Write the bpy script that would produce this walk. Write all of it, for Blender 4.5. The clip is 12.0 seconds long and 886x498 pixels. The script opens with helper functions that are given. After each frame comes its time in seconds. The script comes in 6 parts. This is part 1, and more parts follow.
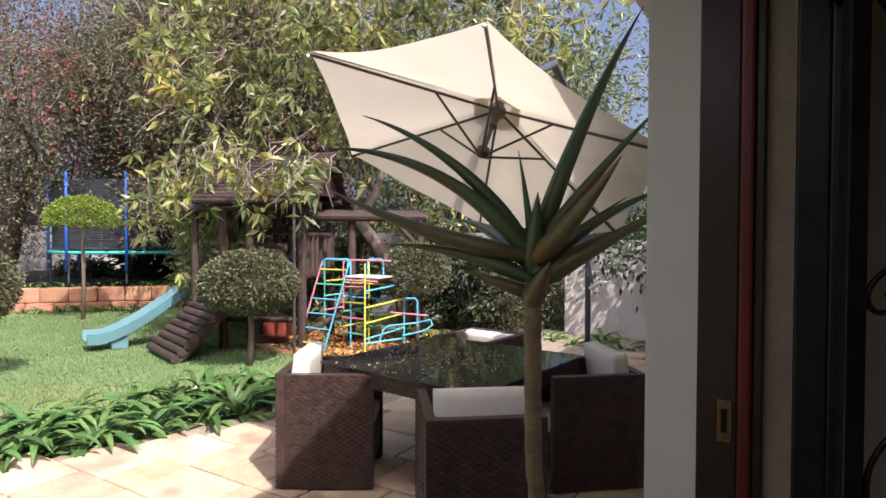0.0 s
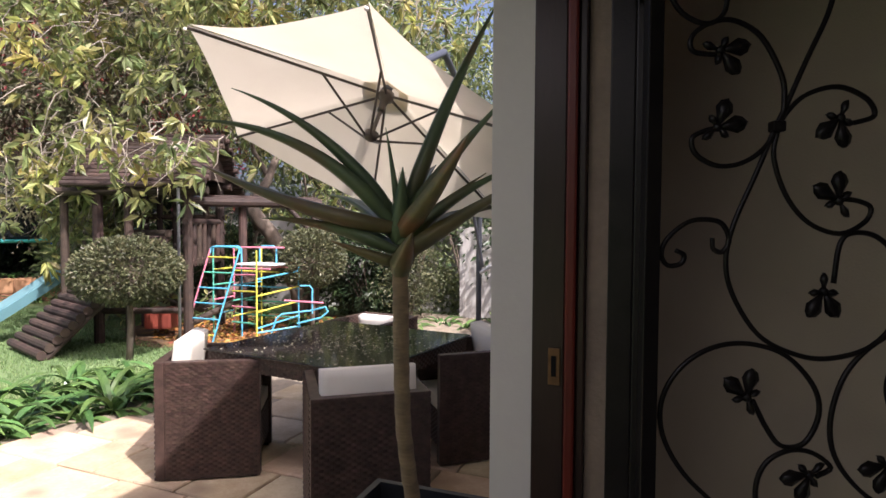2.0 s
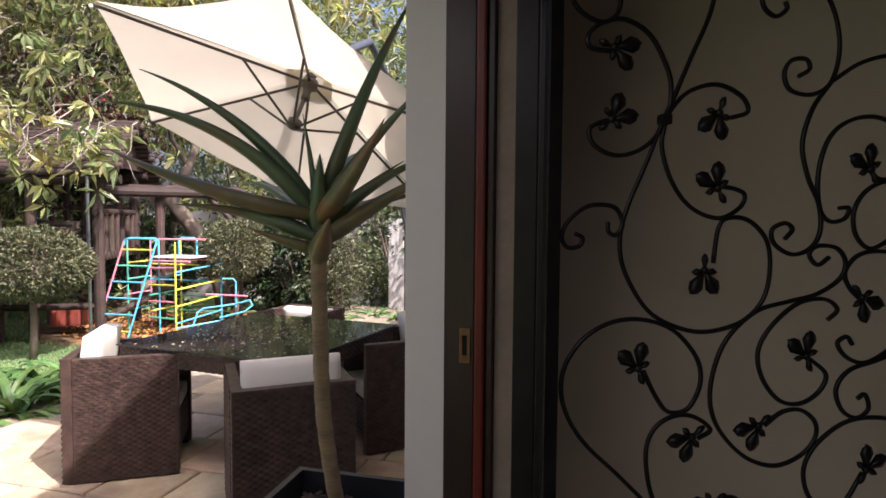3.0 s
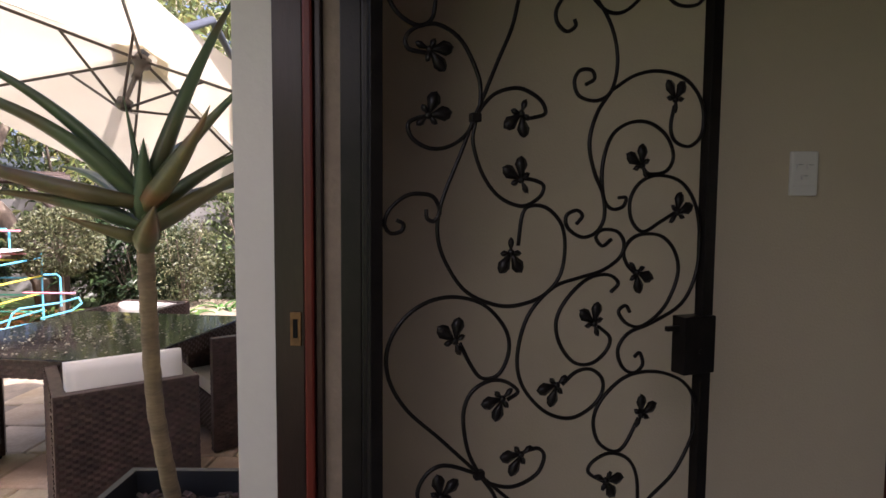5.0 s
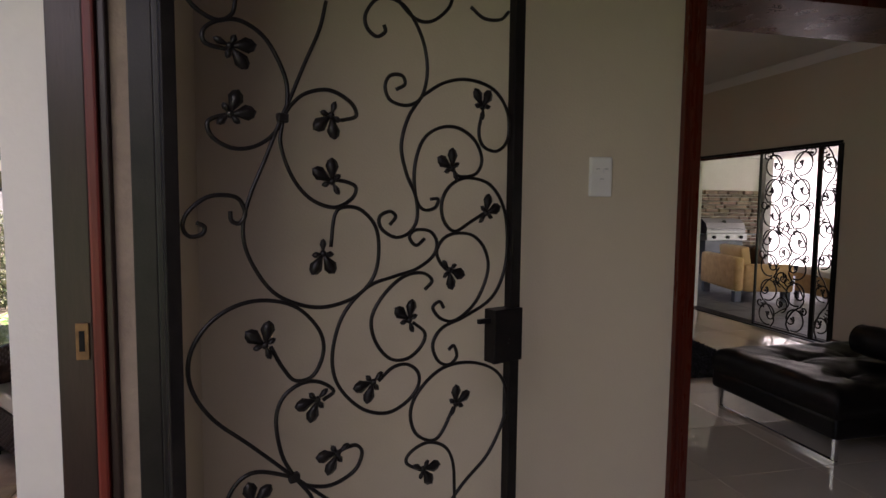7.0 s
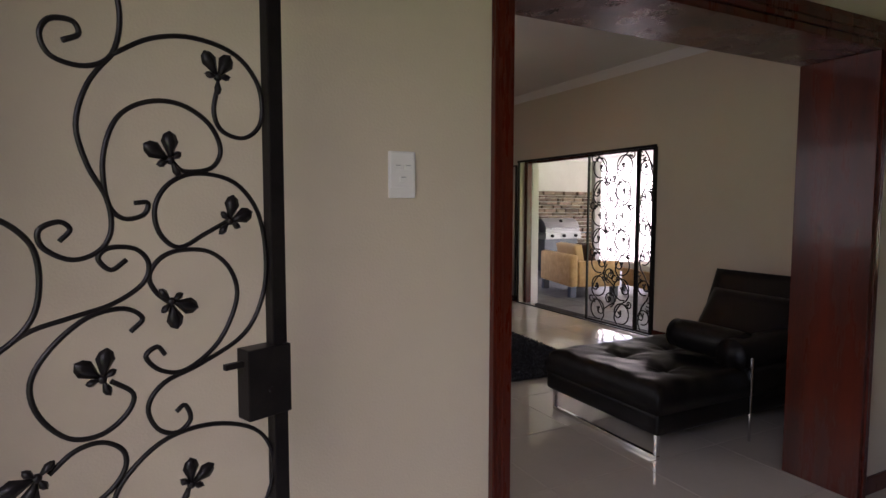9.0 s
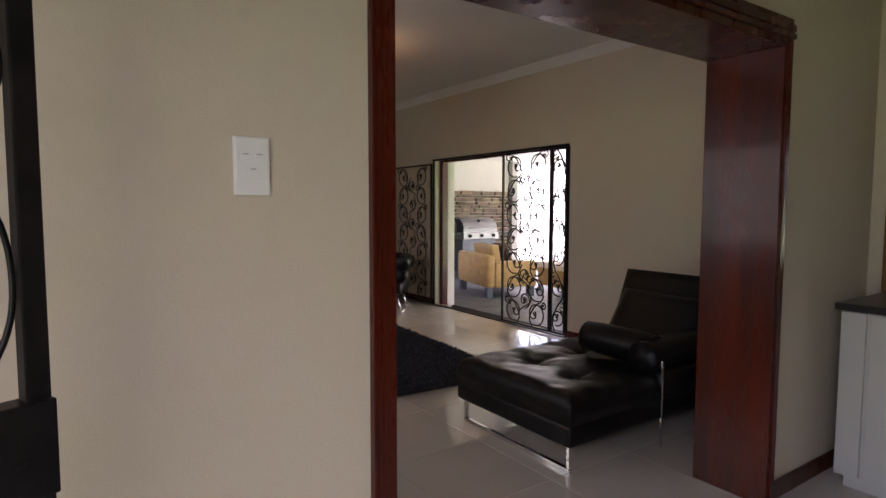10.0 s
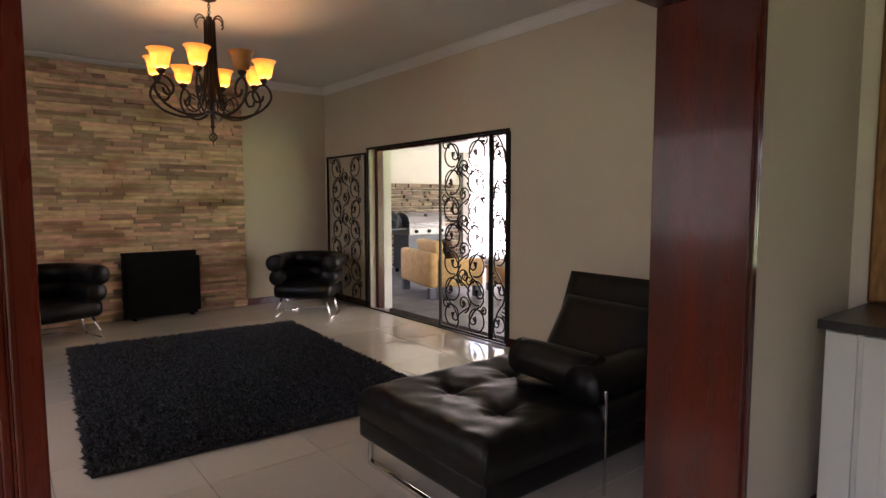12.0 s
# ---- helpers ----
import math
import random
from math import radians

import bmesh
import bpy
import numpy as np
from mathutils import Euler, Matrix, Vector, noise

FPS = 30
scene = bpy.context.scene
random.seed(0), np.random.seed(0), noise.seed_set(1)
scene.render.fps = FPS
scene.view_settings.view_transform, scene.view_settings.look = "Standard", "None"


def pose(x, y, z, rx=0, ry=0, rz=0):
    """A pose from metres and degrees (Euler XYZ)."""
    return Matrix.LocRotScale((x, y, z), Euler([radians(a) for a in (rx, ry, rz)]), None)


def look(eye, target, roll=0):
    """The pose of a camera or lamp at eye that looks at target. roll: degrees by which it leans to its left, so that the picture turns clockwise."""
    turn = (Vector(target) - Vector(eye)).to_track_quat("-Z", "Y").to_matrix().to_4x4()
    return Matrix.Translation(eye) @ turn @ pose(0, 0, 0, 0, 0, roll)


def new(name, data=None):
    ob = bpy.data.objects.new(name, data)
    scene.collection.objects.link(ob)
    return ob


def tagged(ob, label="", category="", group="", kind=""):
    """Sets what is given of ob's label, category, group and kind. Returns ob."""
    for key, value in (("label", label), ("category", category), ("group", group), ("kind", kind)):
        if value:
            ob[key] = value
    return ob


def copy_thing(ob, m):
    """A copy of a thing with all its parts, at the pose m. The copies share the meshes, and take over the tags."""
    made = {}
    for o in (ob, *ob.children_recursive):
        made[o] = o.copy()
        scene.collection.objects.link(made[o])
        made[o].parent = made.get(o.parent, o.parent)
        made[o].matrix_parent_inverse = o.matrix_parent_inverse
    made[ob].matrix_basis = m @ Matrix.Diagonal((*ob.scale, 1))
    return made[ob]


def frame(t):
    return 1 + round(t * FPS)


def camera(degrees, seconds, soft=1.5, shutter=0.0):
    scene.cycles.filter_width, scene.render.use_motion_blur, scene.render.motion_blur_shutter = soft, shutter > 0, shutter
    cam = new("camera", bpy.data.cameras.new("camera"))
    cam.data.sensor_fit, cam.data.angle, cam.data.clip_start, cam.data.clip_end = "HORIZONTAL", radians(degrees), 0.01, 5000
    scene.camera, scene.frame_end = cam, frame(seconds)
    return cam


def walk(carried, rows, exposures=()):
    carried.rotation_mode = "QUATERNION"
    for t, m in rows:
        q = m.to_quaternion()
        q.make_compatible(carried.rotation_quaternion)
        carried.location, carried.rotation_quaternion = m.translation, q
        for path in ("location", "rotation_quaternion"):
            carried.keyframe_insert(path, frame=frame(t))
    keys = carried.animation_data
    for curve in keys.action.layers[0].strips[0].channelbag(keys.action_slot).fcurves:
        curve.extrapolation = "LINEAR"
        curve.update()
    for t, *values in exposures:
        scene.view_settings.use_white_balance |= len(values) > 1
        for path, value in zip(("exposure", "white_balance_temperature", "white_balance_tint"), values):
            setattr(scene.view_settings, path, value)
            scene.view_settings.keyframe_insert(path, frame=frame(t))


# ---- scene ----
cam = camera(75.1, 12.0)
PATH = [
    (0, (0.309, -0.129, 1.413), (-0.735, 1.576, 1.371), 0.2),
    (0.5, (0.33, -0.136, 1.397), (-0.666, 1.597, 1.351), 0.3),
    (1, (0.357, -0.135, 1.385), (-0.569, 1.637, 1.334), 0.4),
    (1.5, (0.387, -0.145, 1.378), (-0.45, 1.67, 1.315), 0.3),
    (2, (0.412, -0.151, 1.372), (-0.327, 1.706, 1.295), 0.3),
    (2.5, (0.435, -0.159, 1.362), (-0.195, 1.737, 1.273), 0.3),
    (3, (0.453, -0.17, 1.358), (-0.058, 1.761, 1.256), 0.4),
    (5, (0.529, -0.229, 1.356), (0.49, 1.766, 1.219), 0.4),
    (5.5, (0.549, -0.242, 1.355), (0.623, 1.752, 1.219), 0.5),
    (6, (0.568, -0.249, 1.358), (0.753, 1.737, 1.215), 0.5),
    (6.5, (0.598, -0.257, 1.355), (0.897, 1.715, 1.217), 0.4),
    (7, (0.627, -0.255, 1.374), (1.066, 1.69, 1.218), 0.6),
    (7.2, (0.644, -0.252, 1.367), (1.132, 1.682, 1.227), 0.5),
    (9, (0.921, -0.002, 1.38), (1.821, 1.779, 1.233), 0.1),
    (9.5, (1.005, 0.078, 1.384), (2.035, 1.786, 1.239), 0.1),
    (10, (1.164, 0.183, 1.379), (2.293, 1.828, 1.232), 0.1),
    (10.5, (1.332, 0.299, 1.394), (2.514, 1.905, 1.239), 0.0),
    (11, (1.48, 0.387, 1.385), (2.69, 1.972, 1.227), -0.0),
    (11.5, (1.68, 0.487, 1.381), (2.903, 2.061, 1.219), -0.1),
    (12, (1.848, 0.572, 1.372), (3.079, 2.139, 1.204), -0.1),
]
EXPOSURES = [(0.0, 0.80, 6150, 22), (2.5, 1.05, 6150, 23), (5.0, 1.72, 6200, 26), (7.0, 2.25, 6150, 29), (9.0, 3.12, 5950, 30), (9.5, 3.32, 5950, 29), (10.5, 3.55, 6050, 28), (12.0, 3.8, 6250, 29)]
walk(cam, [(t, look(eye, target, roll)) for t, eye, target, roll in PATH], EXPOSURES)
# ---------------------------------------------------------------- world, sun, exposure
SUN = Vector((0.77, -0.35, 1.0)).normalized()
world = bpy.data.worlds.new("sky")
scene.world = world
world.use_nodes = True
wn = world.node_tree.nodes
sky = wn.new("ShaderNodeTexSky")
sky.sky_type, sky.sun_disc = "NISHITA", False
sky.sun_elevation = math.asin(SUN.z)
sky.sun_rotation = math.atan2(SUN.x, SUN.y)
sky.dust_density, sky.air_density = 8.0, 0.75
wn["Background"].inputs[1].default_value = 0.15
world.node_tree.links.new(sky.outputs[0], wn["Background"].inputs[0])
sun = new("sun", bpy.data.lights.new("sun", "SUN"))
sun.data.energy, sun.data.angle, sun.data.color = 4.6, radians(0.6), (1.0, 0.95, 0.86)
sun.matrix_world = look(SUN * 30, (0, 0, 0))


# added lamp in the upper garden door, stands in for sky light coming down
dl = new("door_light", bpy.data.lights.new("door_light", "AREA"))
dl.data.shape, dl.data.size, dl.data.size_y = "RECTANGLE", 1.7, 0.4
dl.data.energy, dl.data.spread, dl.data.color = 1.3, radians(118), (1.0, 0.95, 0.93)
dl.matrix_world = look((0.23, -0.25, 1.95), (1.15, 0.95, -0.1))


# ---------------------------------------------------------------- helpers
def thing(name, label, category, m=None, group="", kind=""):
    ob = tagged(new(name), label, category, group, kind)
    ob.empty_display_size = 0.1
    if m is not None:
        ob.matrix_world = m
    return ob


def part(name, bm, material, parent=None, label="", smooth=False):
    me = bpy.data.meshes.new(name)
    bmesh.ops.recalc_face_normals(bm, faces=bm.faces[:])
    if smooth:
        for f in bm.faces:
            f.smooth = True
    bm.to_mesh(me)
    bm.free()
    me.materials.append(material)
    ob = new(name, me)
    if parent is not None:
        ob.parent = parent
    if label:
        ob["label"] = label
    return ob


def raw(name, verts, faces, material, parent=None, label="", smooth=False):
    me = bpy.data.meshes.new(name)
    me.from_pydata(verts, [], faces)
    if smooth:
        me.shade_smooth()
    me.materials.append(material)
    ob = new(name, me)
    if parent is not None:
        ob.parent = parent
    if label:
        ob["label"] = label
    return ob


def structure(name, bm, material, label, category, smooth=False):
    return tagged(part(name, bm, material, None, "", smooth), label, category, "", "structure")


def box(bm, x0, y0, z0, x1, y1, z1, bev=0.0, m=None, seg=2):
    r = bmesh.ops.create_cube(bm, size=1.0)
    vs = r["verts"]
    for v in vs:
        v.co = Vector((x0 + (v.co.x + 0.5) * (x1 - x0), y0 + (v.co.y + 0.5) * (y1 - y0), z0 + (v.co.z + 0.5) * (z1 - z0)))
    if bev:
        es = list({e for v in vs for e in v.link_edges})
        r = bmesh.ops.bevel(bm, geom=es, offset=bev, segments=seg, affect="EDGES", profile=0.6)
        vs = list({v for f in r["faces"] for v in f.verts} | {v for v in vs if v.is_valid})
    if m is not None:
        bmesh.ops.transform(bm, matrix=m, verts=vs)
    return vs


def boxes(*dims, bev=0.0):
    bm = bmesh.new()
    for d in dims:
        box(bm, *d, bev=bev)
    return bm


def sweep(bm, pts, r, n=6, r1=None, closed=False):
    pts = [Vector(p) for p in pts]
    up = Vector((0.03, 0.05, 1))
    rings = []
    for i, p in enumerate(pts):
        d = (pts[min(i + 1, len(pts) - 1)] - pts[max(i - 1, 0)])
        d = d.normalized() if d.length > 1e-9 else Vector((0, 0, 1))
        a = d.cross(up)
        a = d.cross(Vector((1, 0, 0))) if a.length < 0.05 else a
        a.normalize()
        b = a.cross(d).normalized()
        up = b if b.length > 0.1 else up
        k = i / max(1, len(pts) - 1)
        rr = r if r1 is None else r + (r1 - r) * k
        rings.append([bm.verts.new(p + rr * (math.cos(2 * math.pi * j / n) * a + math.sin(2 * math.pi * j / n) * b)) for j in range(n)])
    for q, s in zip(rings, rings[1:]):
        for j in range(n):
            bm.faces.new((q[j], q[(j + 1) % n], s[(j + 1) % n], s[j]))
    if not closed:
        bm.faces.new(rings[0][::-1])
        bm.faces.new(rings[-1])
    return bm


def rod(bm, p, q, r, n=8, r1=None):
    return sweep(bm, [p, q], r, n, r1)


def lathe(bm, prof, n=24, m=None):
    rings = []
    for r, z in prof:
        rings.append([bm.verts.new((max(r, 1e-4) * math.cos(2 * math.pi * j / n), max(r, 1e-4) * math.sin(2 * math.pi * j / n), z)) for j in range(n)])
    for q, s in zip(rings, rings[1:]):
        for j in range(n):
            bm.faces.new((q[j], q[(j + 1) % n], s[(j + 1) % n], s[j]))
    if m is not None:
        bmesh.ops.transform(bm, matrix=m, verts=[v for r in rings for v in r])
    return bm


def arc(cx, cz, r, a0, a1, r1=None, n=None):
    """Points of an arc or spiral in a plane; degrees, 0 to the right, 90 up."""
    n = n or max(5, int(abs(a1 - a0) / 12))
    out = []
    for i in range(n + 1):
        k = i / n
        a, rr = radians(a0 + (a1 - a0) * k), r + ((r1 if r1 is not None else r) - r) * k
        out.append((cx + rr * math.cos(a), cz + rr * math.sin(a)))
    return out


def cushion(bm, sx, sy, sz, m=None, pillow=0.5, n=10):
    """A soft block, swollen in the middle, centred on its base."""
    old = set(bm.verts)
    r = bmesh.ops.create_cube(bm, size=1.0)
    es = list({e for v in r["verts"] for e in v.link_edges})
    bmesh.ops.subdivide_edges(bm, edges=es, cuts=n, use_grid_fill=True)
    vs = [v for v in bm.verts if v not in old]
    for v in vs:
        x, y, z = v.co * 2
        fx, fy, fz = 1 - abs(x) ** 5, 1 - abs(y) ** 5, 1 - abs(z) ** 4
        sw = (fx * fy) ** 0.5 if fx * fy > 0 else 0
        zz = z * (1 - pillow * 0.5 * (1 - sw))
        inn = 1 - 0.06 * pillow * (1 - fz)
        v.co = Vector((x * 0.5 * sx * inn, y * 0.5 * sy * inn, (zz * 0.5 + 0.5) * sz))
    if m is not None:
        bmesh.ops.transform(bm, matrix=m, verts=vs)
    return vs


# ---------------------------------------------------------------- materials
def mat(name, c1, c2=None, rough=0.5, metal=0.0, scale=6.0, fine=60.0, bump=0.0, bscale=120.0, coat=0.0, stretch=(1, 1, 1), rand=0.0, island=0.0,
        rvar=0.12, emit=None, power=0.0, leaf=0.0, spec=0.5, contrast=1.0, third=None, tscale=1.3):
    m = bpy.data.materials.new(name)
    m.use_nodes = True
    nt = m.node_tree
    N, L = nt.nodes, nt.links
    b = N["Principled BSDF"]
    geo = N.new("ShaderNodeNewGeometry")
    mp = N.new("ShaderNodeMapping")
    mp.inputs["Scale"].default_value = stretch
    L.new(geo.outputs["Position"], mp.inputs[0])
    n1, n2 = N.new("ShaderNodeTexNoise"), N.new("ShaderNodeTexNoise")
    n1.inputs["Scale"].default_value, n1.inputs["Detail"].default_value = scale, 4
    n2.inputs["Scale"].default_value, n2.inputs["Detail"].default_value = fine, 3
    L.new(mp.outputs[0], n1.inputs["Vector"])
    L.new(mp.outputs[0], n2.inputs["Vector"])
    c2 = c2 or tuple(x * 0.8 for x in c1)
    ramp = N.new("ShaderNodeMapRange")
    ramp.inputs[1].default_value, ramp.inputs[2].default_value = 0.5 - 0.2 / contrast, 0.5 + 0.2 / contrast
    add = N.new("ShaderNodeMath")
    add.operation = "MULTIPLY_ADD"
    add.inputs[1].default_value, add.inputs[2].default_value = 0.35, -0.17
    L.new(n2.outputs[0], add.inputs[0])
    sm = N.new("ShaderNodeMath")
    L.new(n1.outputs[0], sm.inputs[0])
    L.new(add.outputs[0], sm.inputs[1])
    L.new(sm.outputs[0], ramp.inputs[0])
    mix = N.new("ShaderNodeMix")
    mix.data_type = "RGBA"
    mix.inputs["A"].default_value, mix.inputs["B"].default_value = (*c1, 1), (*c2, 1)
    L.new(ramp.outputs[0], mix.inputs["Factor"])
    col = mix.outputs["Result"]
    if third:
        n3 = N.new("ShaderNodeTexNoise")
        n3.inputs["Scale"].default_value = tscale
        L.new(mp.outputs[0], n3.inputs["Vector"])
        r3 = N.new("ShaderNodeMapRange")
        r3.inputs[1].default_value, r3.inputs[2].default_value = 0.52, 0.68
        L.new(n3.outputs[0], r3.inputs[0])
        m3 = N.new("ShaderNodeMix")
        m3.data_type = "RGBA"
        m3.inputs["B"].default_value = (*third, 1)
        L.new(r3.outputs[0], m3.inputs["Factor"])
        L.new(col, m3.inputs["A"])
        col = m3.outputs["Result"]
    if rand or island:
        src = N.new("ShaderNodeObjectInfo").outputs["Random"] if rand else geo.outputs["Random Per Island"]
        amt = rand or island
        mr = N.new("ShaderNodeMapRange")
        mr.inputs[3].default_value, mr.inputs[4].default_value = 1 - amt, 1 + amt
        L.new(src, mr.inputs[0])
        hs = N.new("ShaderNodeHueSaturation")
        L.new(mr.outputs[0], hs.inputs["Value"])
        hr = N.new("ShaderNodeMapRange")
        hr.inputs[3].default_value, hr.inputs[4].default_value = 0.5 - amt * 0.06, 0.5 + amt * 0.06
        fr = N.new("ShaderNodeMath")
        fr.operation = "MULTIPLY"
        fr.inputs[1].default_value = 7.31
        f2 = N.new("ShaderNodeMath")
        f2.operation = "FRACT"
        L.new(src, fr.inputs[0])
        L.new(fr.outputs[0], f2.inputs[0])
        L.new(f2.outputs[0], hr.inputs[0])
        L.new(hr.outputs[0], hs.inputs["Hue"])
        L.new(col, hs.inputs["Color"])
        col = hs.outputs[0]
    L.new(col, b.inputs["Base Color"])
    b.inputs["Metallic"].default_value = metal
    b.inputs["Specular IOR Level"].default_value = spec
    b.inputs["Coat Weight"].default_value = coat
    b.inputs["Coat Roughness"].default_value = 0.08
    rr = N.new("ShaderNodeMapRange")
    rr.inputs[3].default_value, rr.inputs[4].default_value = max(0.02, rough - rvar * 0.5), min(1, rough + rvar * 0.5)
    L.new(sm.outputs[0], rr.inputs[0])
    L.new(rr.outputs[0], b.inputs["Roughness"])
    if bump:
        nb = N.new("ShaderNodeTexNoise")
        nb.inputs["Scale"].default_value, nb.inputs["Detail"].default_value = bscale, 4
        L.new(mp.outputs[0], nb.inputs["Vector"])
        bp = N.new("ShaderNodeBump")
        bp.inputs["Strength"].default_value, bp.inputs["Distance"].default_value = min(1, bump), 0.01
        L.new(nb.outputs[0], bp.inputs["Height"])
        L.new(bp.outputs[0], b.inputs["Normal"])
    if emit:
        b.inputs["Emission Color"].default_value, b.inputs["Emission Strength"].default_value = (*emit, 1), power
    if leaf:
        tr = N.new("ShaderNodeBsdfTranslucent")
        L.new(col, tr.inputs[0])
        ms = N.new("ShaderNodeMixShader")
        ms.inputs[0].default_value = leaf
        L.new(b.outputs[0], ms.inputs[1])
        L.new(tr.outputs[0], ms.inputs[2])
        L.new(ms.outputs[0], N["Material Output"].inputs[0])
    return m


WALL = mat("beige_wall_paint", (0.60, 0.525, 0.405), (0.575, 0.50, 0.385), rough=0.62, scale=1.4, fine=24, bump=0.12, bscale=160)
REVEAL = mat("white_plaster", (0.58, 0.55, 0.51), (0.54, 0.51, 0.475), rough=0.8, scale=3, fine=50, bump=0.09, bscale=90)
BROWN_REVEAL = mat("brown_reveal", (0.24, 0.185, 0.14), (0.17, 0.13, 0.10), rough=0.85, scale=5, fine=60, bump=0.25, bscale=90)
CEIL = mat("ceiling_paint", (0.74, 0.72, 0.68), (0.71, 0.69, 0.65), rough=0.85, scale=1.5)
WOOD = mat("mahogany_varnish", (0.105, 0.013, 0.004), (0.028, 0.005, 0.0025), rough=0.28, coat=0.2, spec=0.25, scale=2.2, fine=26, bump=0.05, bscale=60, stretch=(4, 4, 0.5), contrast=0.8, third=(0.065, 0.011, 0.005), tscale=1.0)
IRON = mat("black_iron", (0.007, 0.006, 0.006), (0.013, 0.011, 0.010), rough=0.36, spec=0.20, scale=20, fine=150, bump=0.05, bscale=200)
RUST_IRON = mat("bronzed_iron", (0.045, 0.022, 0.012), (0.02, 0.012, 0.009), rough=0.45, metal=0.4, scale=20, bump=0.15)
PLASTIC = mat("white_plastic", (0.80, 0.79, 0.76), (0.77, 0.76, 0.73), rough=0.35, scale=3)
TILE = mat("cream_porcelain", (0.62, 0.57, 0.49), (0.57, 0.52, 0.445), rough=0.06, scale=2.2, fine=30, rand=0.04, rvar=0.04, coat=0.35)
GROUT = mat("grout", (0.22, 0.20, 0.18), (0.17, 0.155, 0.14), rough=0.9, scale=20)
LEATHER = mat("black_leather", (0.006, 0.0055, 0.0055), (0.010, 0.009, 0.009), rough=0.33, spec=0.20, scale=12, fine=90, bump=0.14, bscale=220)
CHROME = mat("chrome", (0.75, 0.75, 0.76), (0.68, 0.68, 0.70), rough=0.10, metal=1.0, rvar=0.05)
SHAG = mat("black_shag", (0.026, 0.026, 0.028), (0.085, 0.088, 0.094), rough=0.8, scale=40, fine=200, island=0.6)
STONE = mat("sandstone_cladding", (0.66, 0.47, 0.31), (0.47, 0.31, 0.20), rough=0.85, scale=9, fine=70, bump=0.5, bscale=90, rand=0.46, stretch=(1, 1, 3), third=(0.36, 0.22, 0.12), tscale=1.8)
SLATE = mat("rough_stone", (0.34, 0.27, 0.20), (0.20, 0.16, 0.13), rough=0.9, scale=9, fine=60, bump=0.6, bscale=70, rand=0.4)
WHITE_LAC = mat("white_lacquer", (0.56, 0.54, 0.48), (0.53, 0.51, 0.455), rough=0.3, scale=2)
DARK_TOP = mat("dark_granite", (0.014, 0.012, 0.012), (0.03, 0.026, 0.025), rough=0.3, scale=60, fine=200)
GOLD = mat("gilt_wood", (0.30, 0.15, 0.045), (0.16, 0.07, 0.022), rough=0.35, metal=0.55, scale=14, bump=0.2, stretch=(3, 3, 0.6))
MIRROR = mat("mirror_glass", (0.85, 0.85, 0.84), (0.85, 0.85, 0.84), rough=0.02, metal=1.0, rvar=0.0)
AMBER = mat("amber_glass", (0.90, 0.50, 0.17), (0.80, 0.40, 0.11), rough=0.35, scale=12, emit=(1.0, 0.50, 0.09), power=0.05, leaf=0.5)
AMBER_DULL = mat("amber_glass_unlit", (0.70, 0.36, 0.08), (0.60, 0.28, 0.06), rough=0.35, scale=12, leaf=0.3)
BULB = mat("lamp_bulb", (1, 0.9, 0.7), rough=0.4, emit=(1.0, 0.77, 0.38), power=11.0)
FIREBOX = mat("sooty_black", (0.006, 0.006, 0.006), (0.010, 0.010, 0.009), rough=0.85, spec=0.1, scale=8)
WICKER = mat("brown_wicker", (0.075, 0.045, 0.036), (0.035, 0.021, 0.017), rough=0.42, scale=18, fine=120, bump=0.1, island=0.25)
CREAM = mat("cream_fabric", (0.70, 0.66, 0.58), (0.66, 0.62, 0.54), rough=0.9, scale=6, fine=160, bump=0.15, bscale=500)
CANVAS = mat("canvas", (0.68, 0.62, 0.50), (0.62, 0.56, 0.44), rough=0.9, scale=2.5, fine=200, bump=0.08, bscale=600, leaf=0.42, third=(0.56, 0.50, 0.39), tscale=1.6)
BRONZE_ALU = mat("bronze_paint", (0.05, 0.038, 0.030), (0.04, 0.03, 0.024), rough=0.4, scale=10)
GREY_POLE = mat("grey_steel", (0.10, 0.11, 0.13), (0.08, 0.085, 0.1), rough=0.4, metal=0.5)
TABLE_GLASS = mat("dark_table_glass", (0.012, 0.011, 0.011), (0.018, 0.016, 0.015), rough=0.07, scale=4, rvar=0.06, third=(0.03, 0.028, 0.024), tscale=9, bump=0.03, bscale=22)
PAVER = mat("sandstone_paver", (0.58, 0.46, 0.31), (0.42, 0.31, 0.19), rough=0.85, scale=3.5, fine=40, bump=0.35, bscale=50, rand=0.22, third=(0.30, 0.22, 0.15), tscale=2.2)
PAVE_JOINT = mat("sandy_joint", (0.30, 0.25, 0.18), (0.20, 0.165, 0.12), rough=0.95, scale=14, bump=0.4, bscale=90)
GREY_TILE = mat("grey_slate_tile", (0.11, 0.11, 0.12), (0.075, 0.075, 0.082), rough=0.5, scale=4, rand=0.12)
LAWN = mat("lawn_soil_and_grass", (0.135, 0.205, 0.08), (0.10, 0.165, 0.06), rough=0.95, scale=2.2, fine=90, bump=0.8, bscale=70, third=(0.15, 0.18, 0.055), tscale=0.5)
GRASS = mat("grass_blade", (0.15, 0.235, 0.085), (0.11, 0.18, 0.06), rough=0.7, scale=1.2, island=0.35, leaf=0.3)
LITTER_SOIL = mat("earth_with_litter", (0.13, 0.075, 0.035), (0.07, 0.042, 0.024), rough=0.95, scale=9, fine=60, bump=0.8, bscale=50, third=(0.22, 0.12, 0.035), tscale=3)
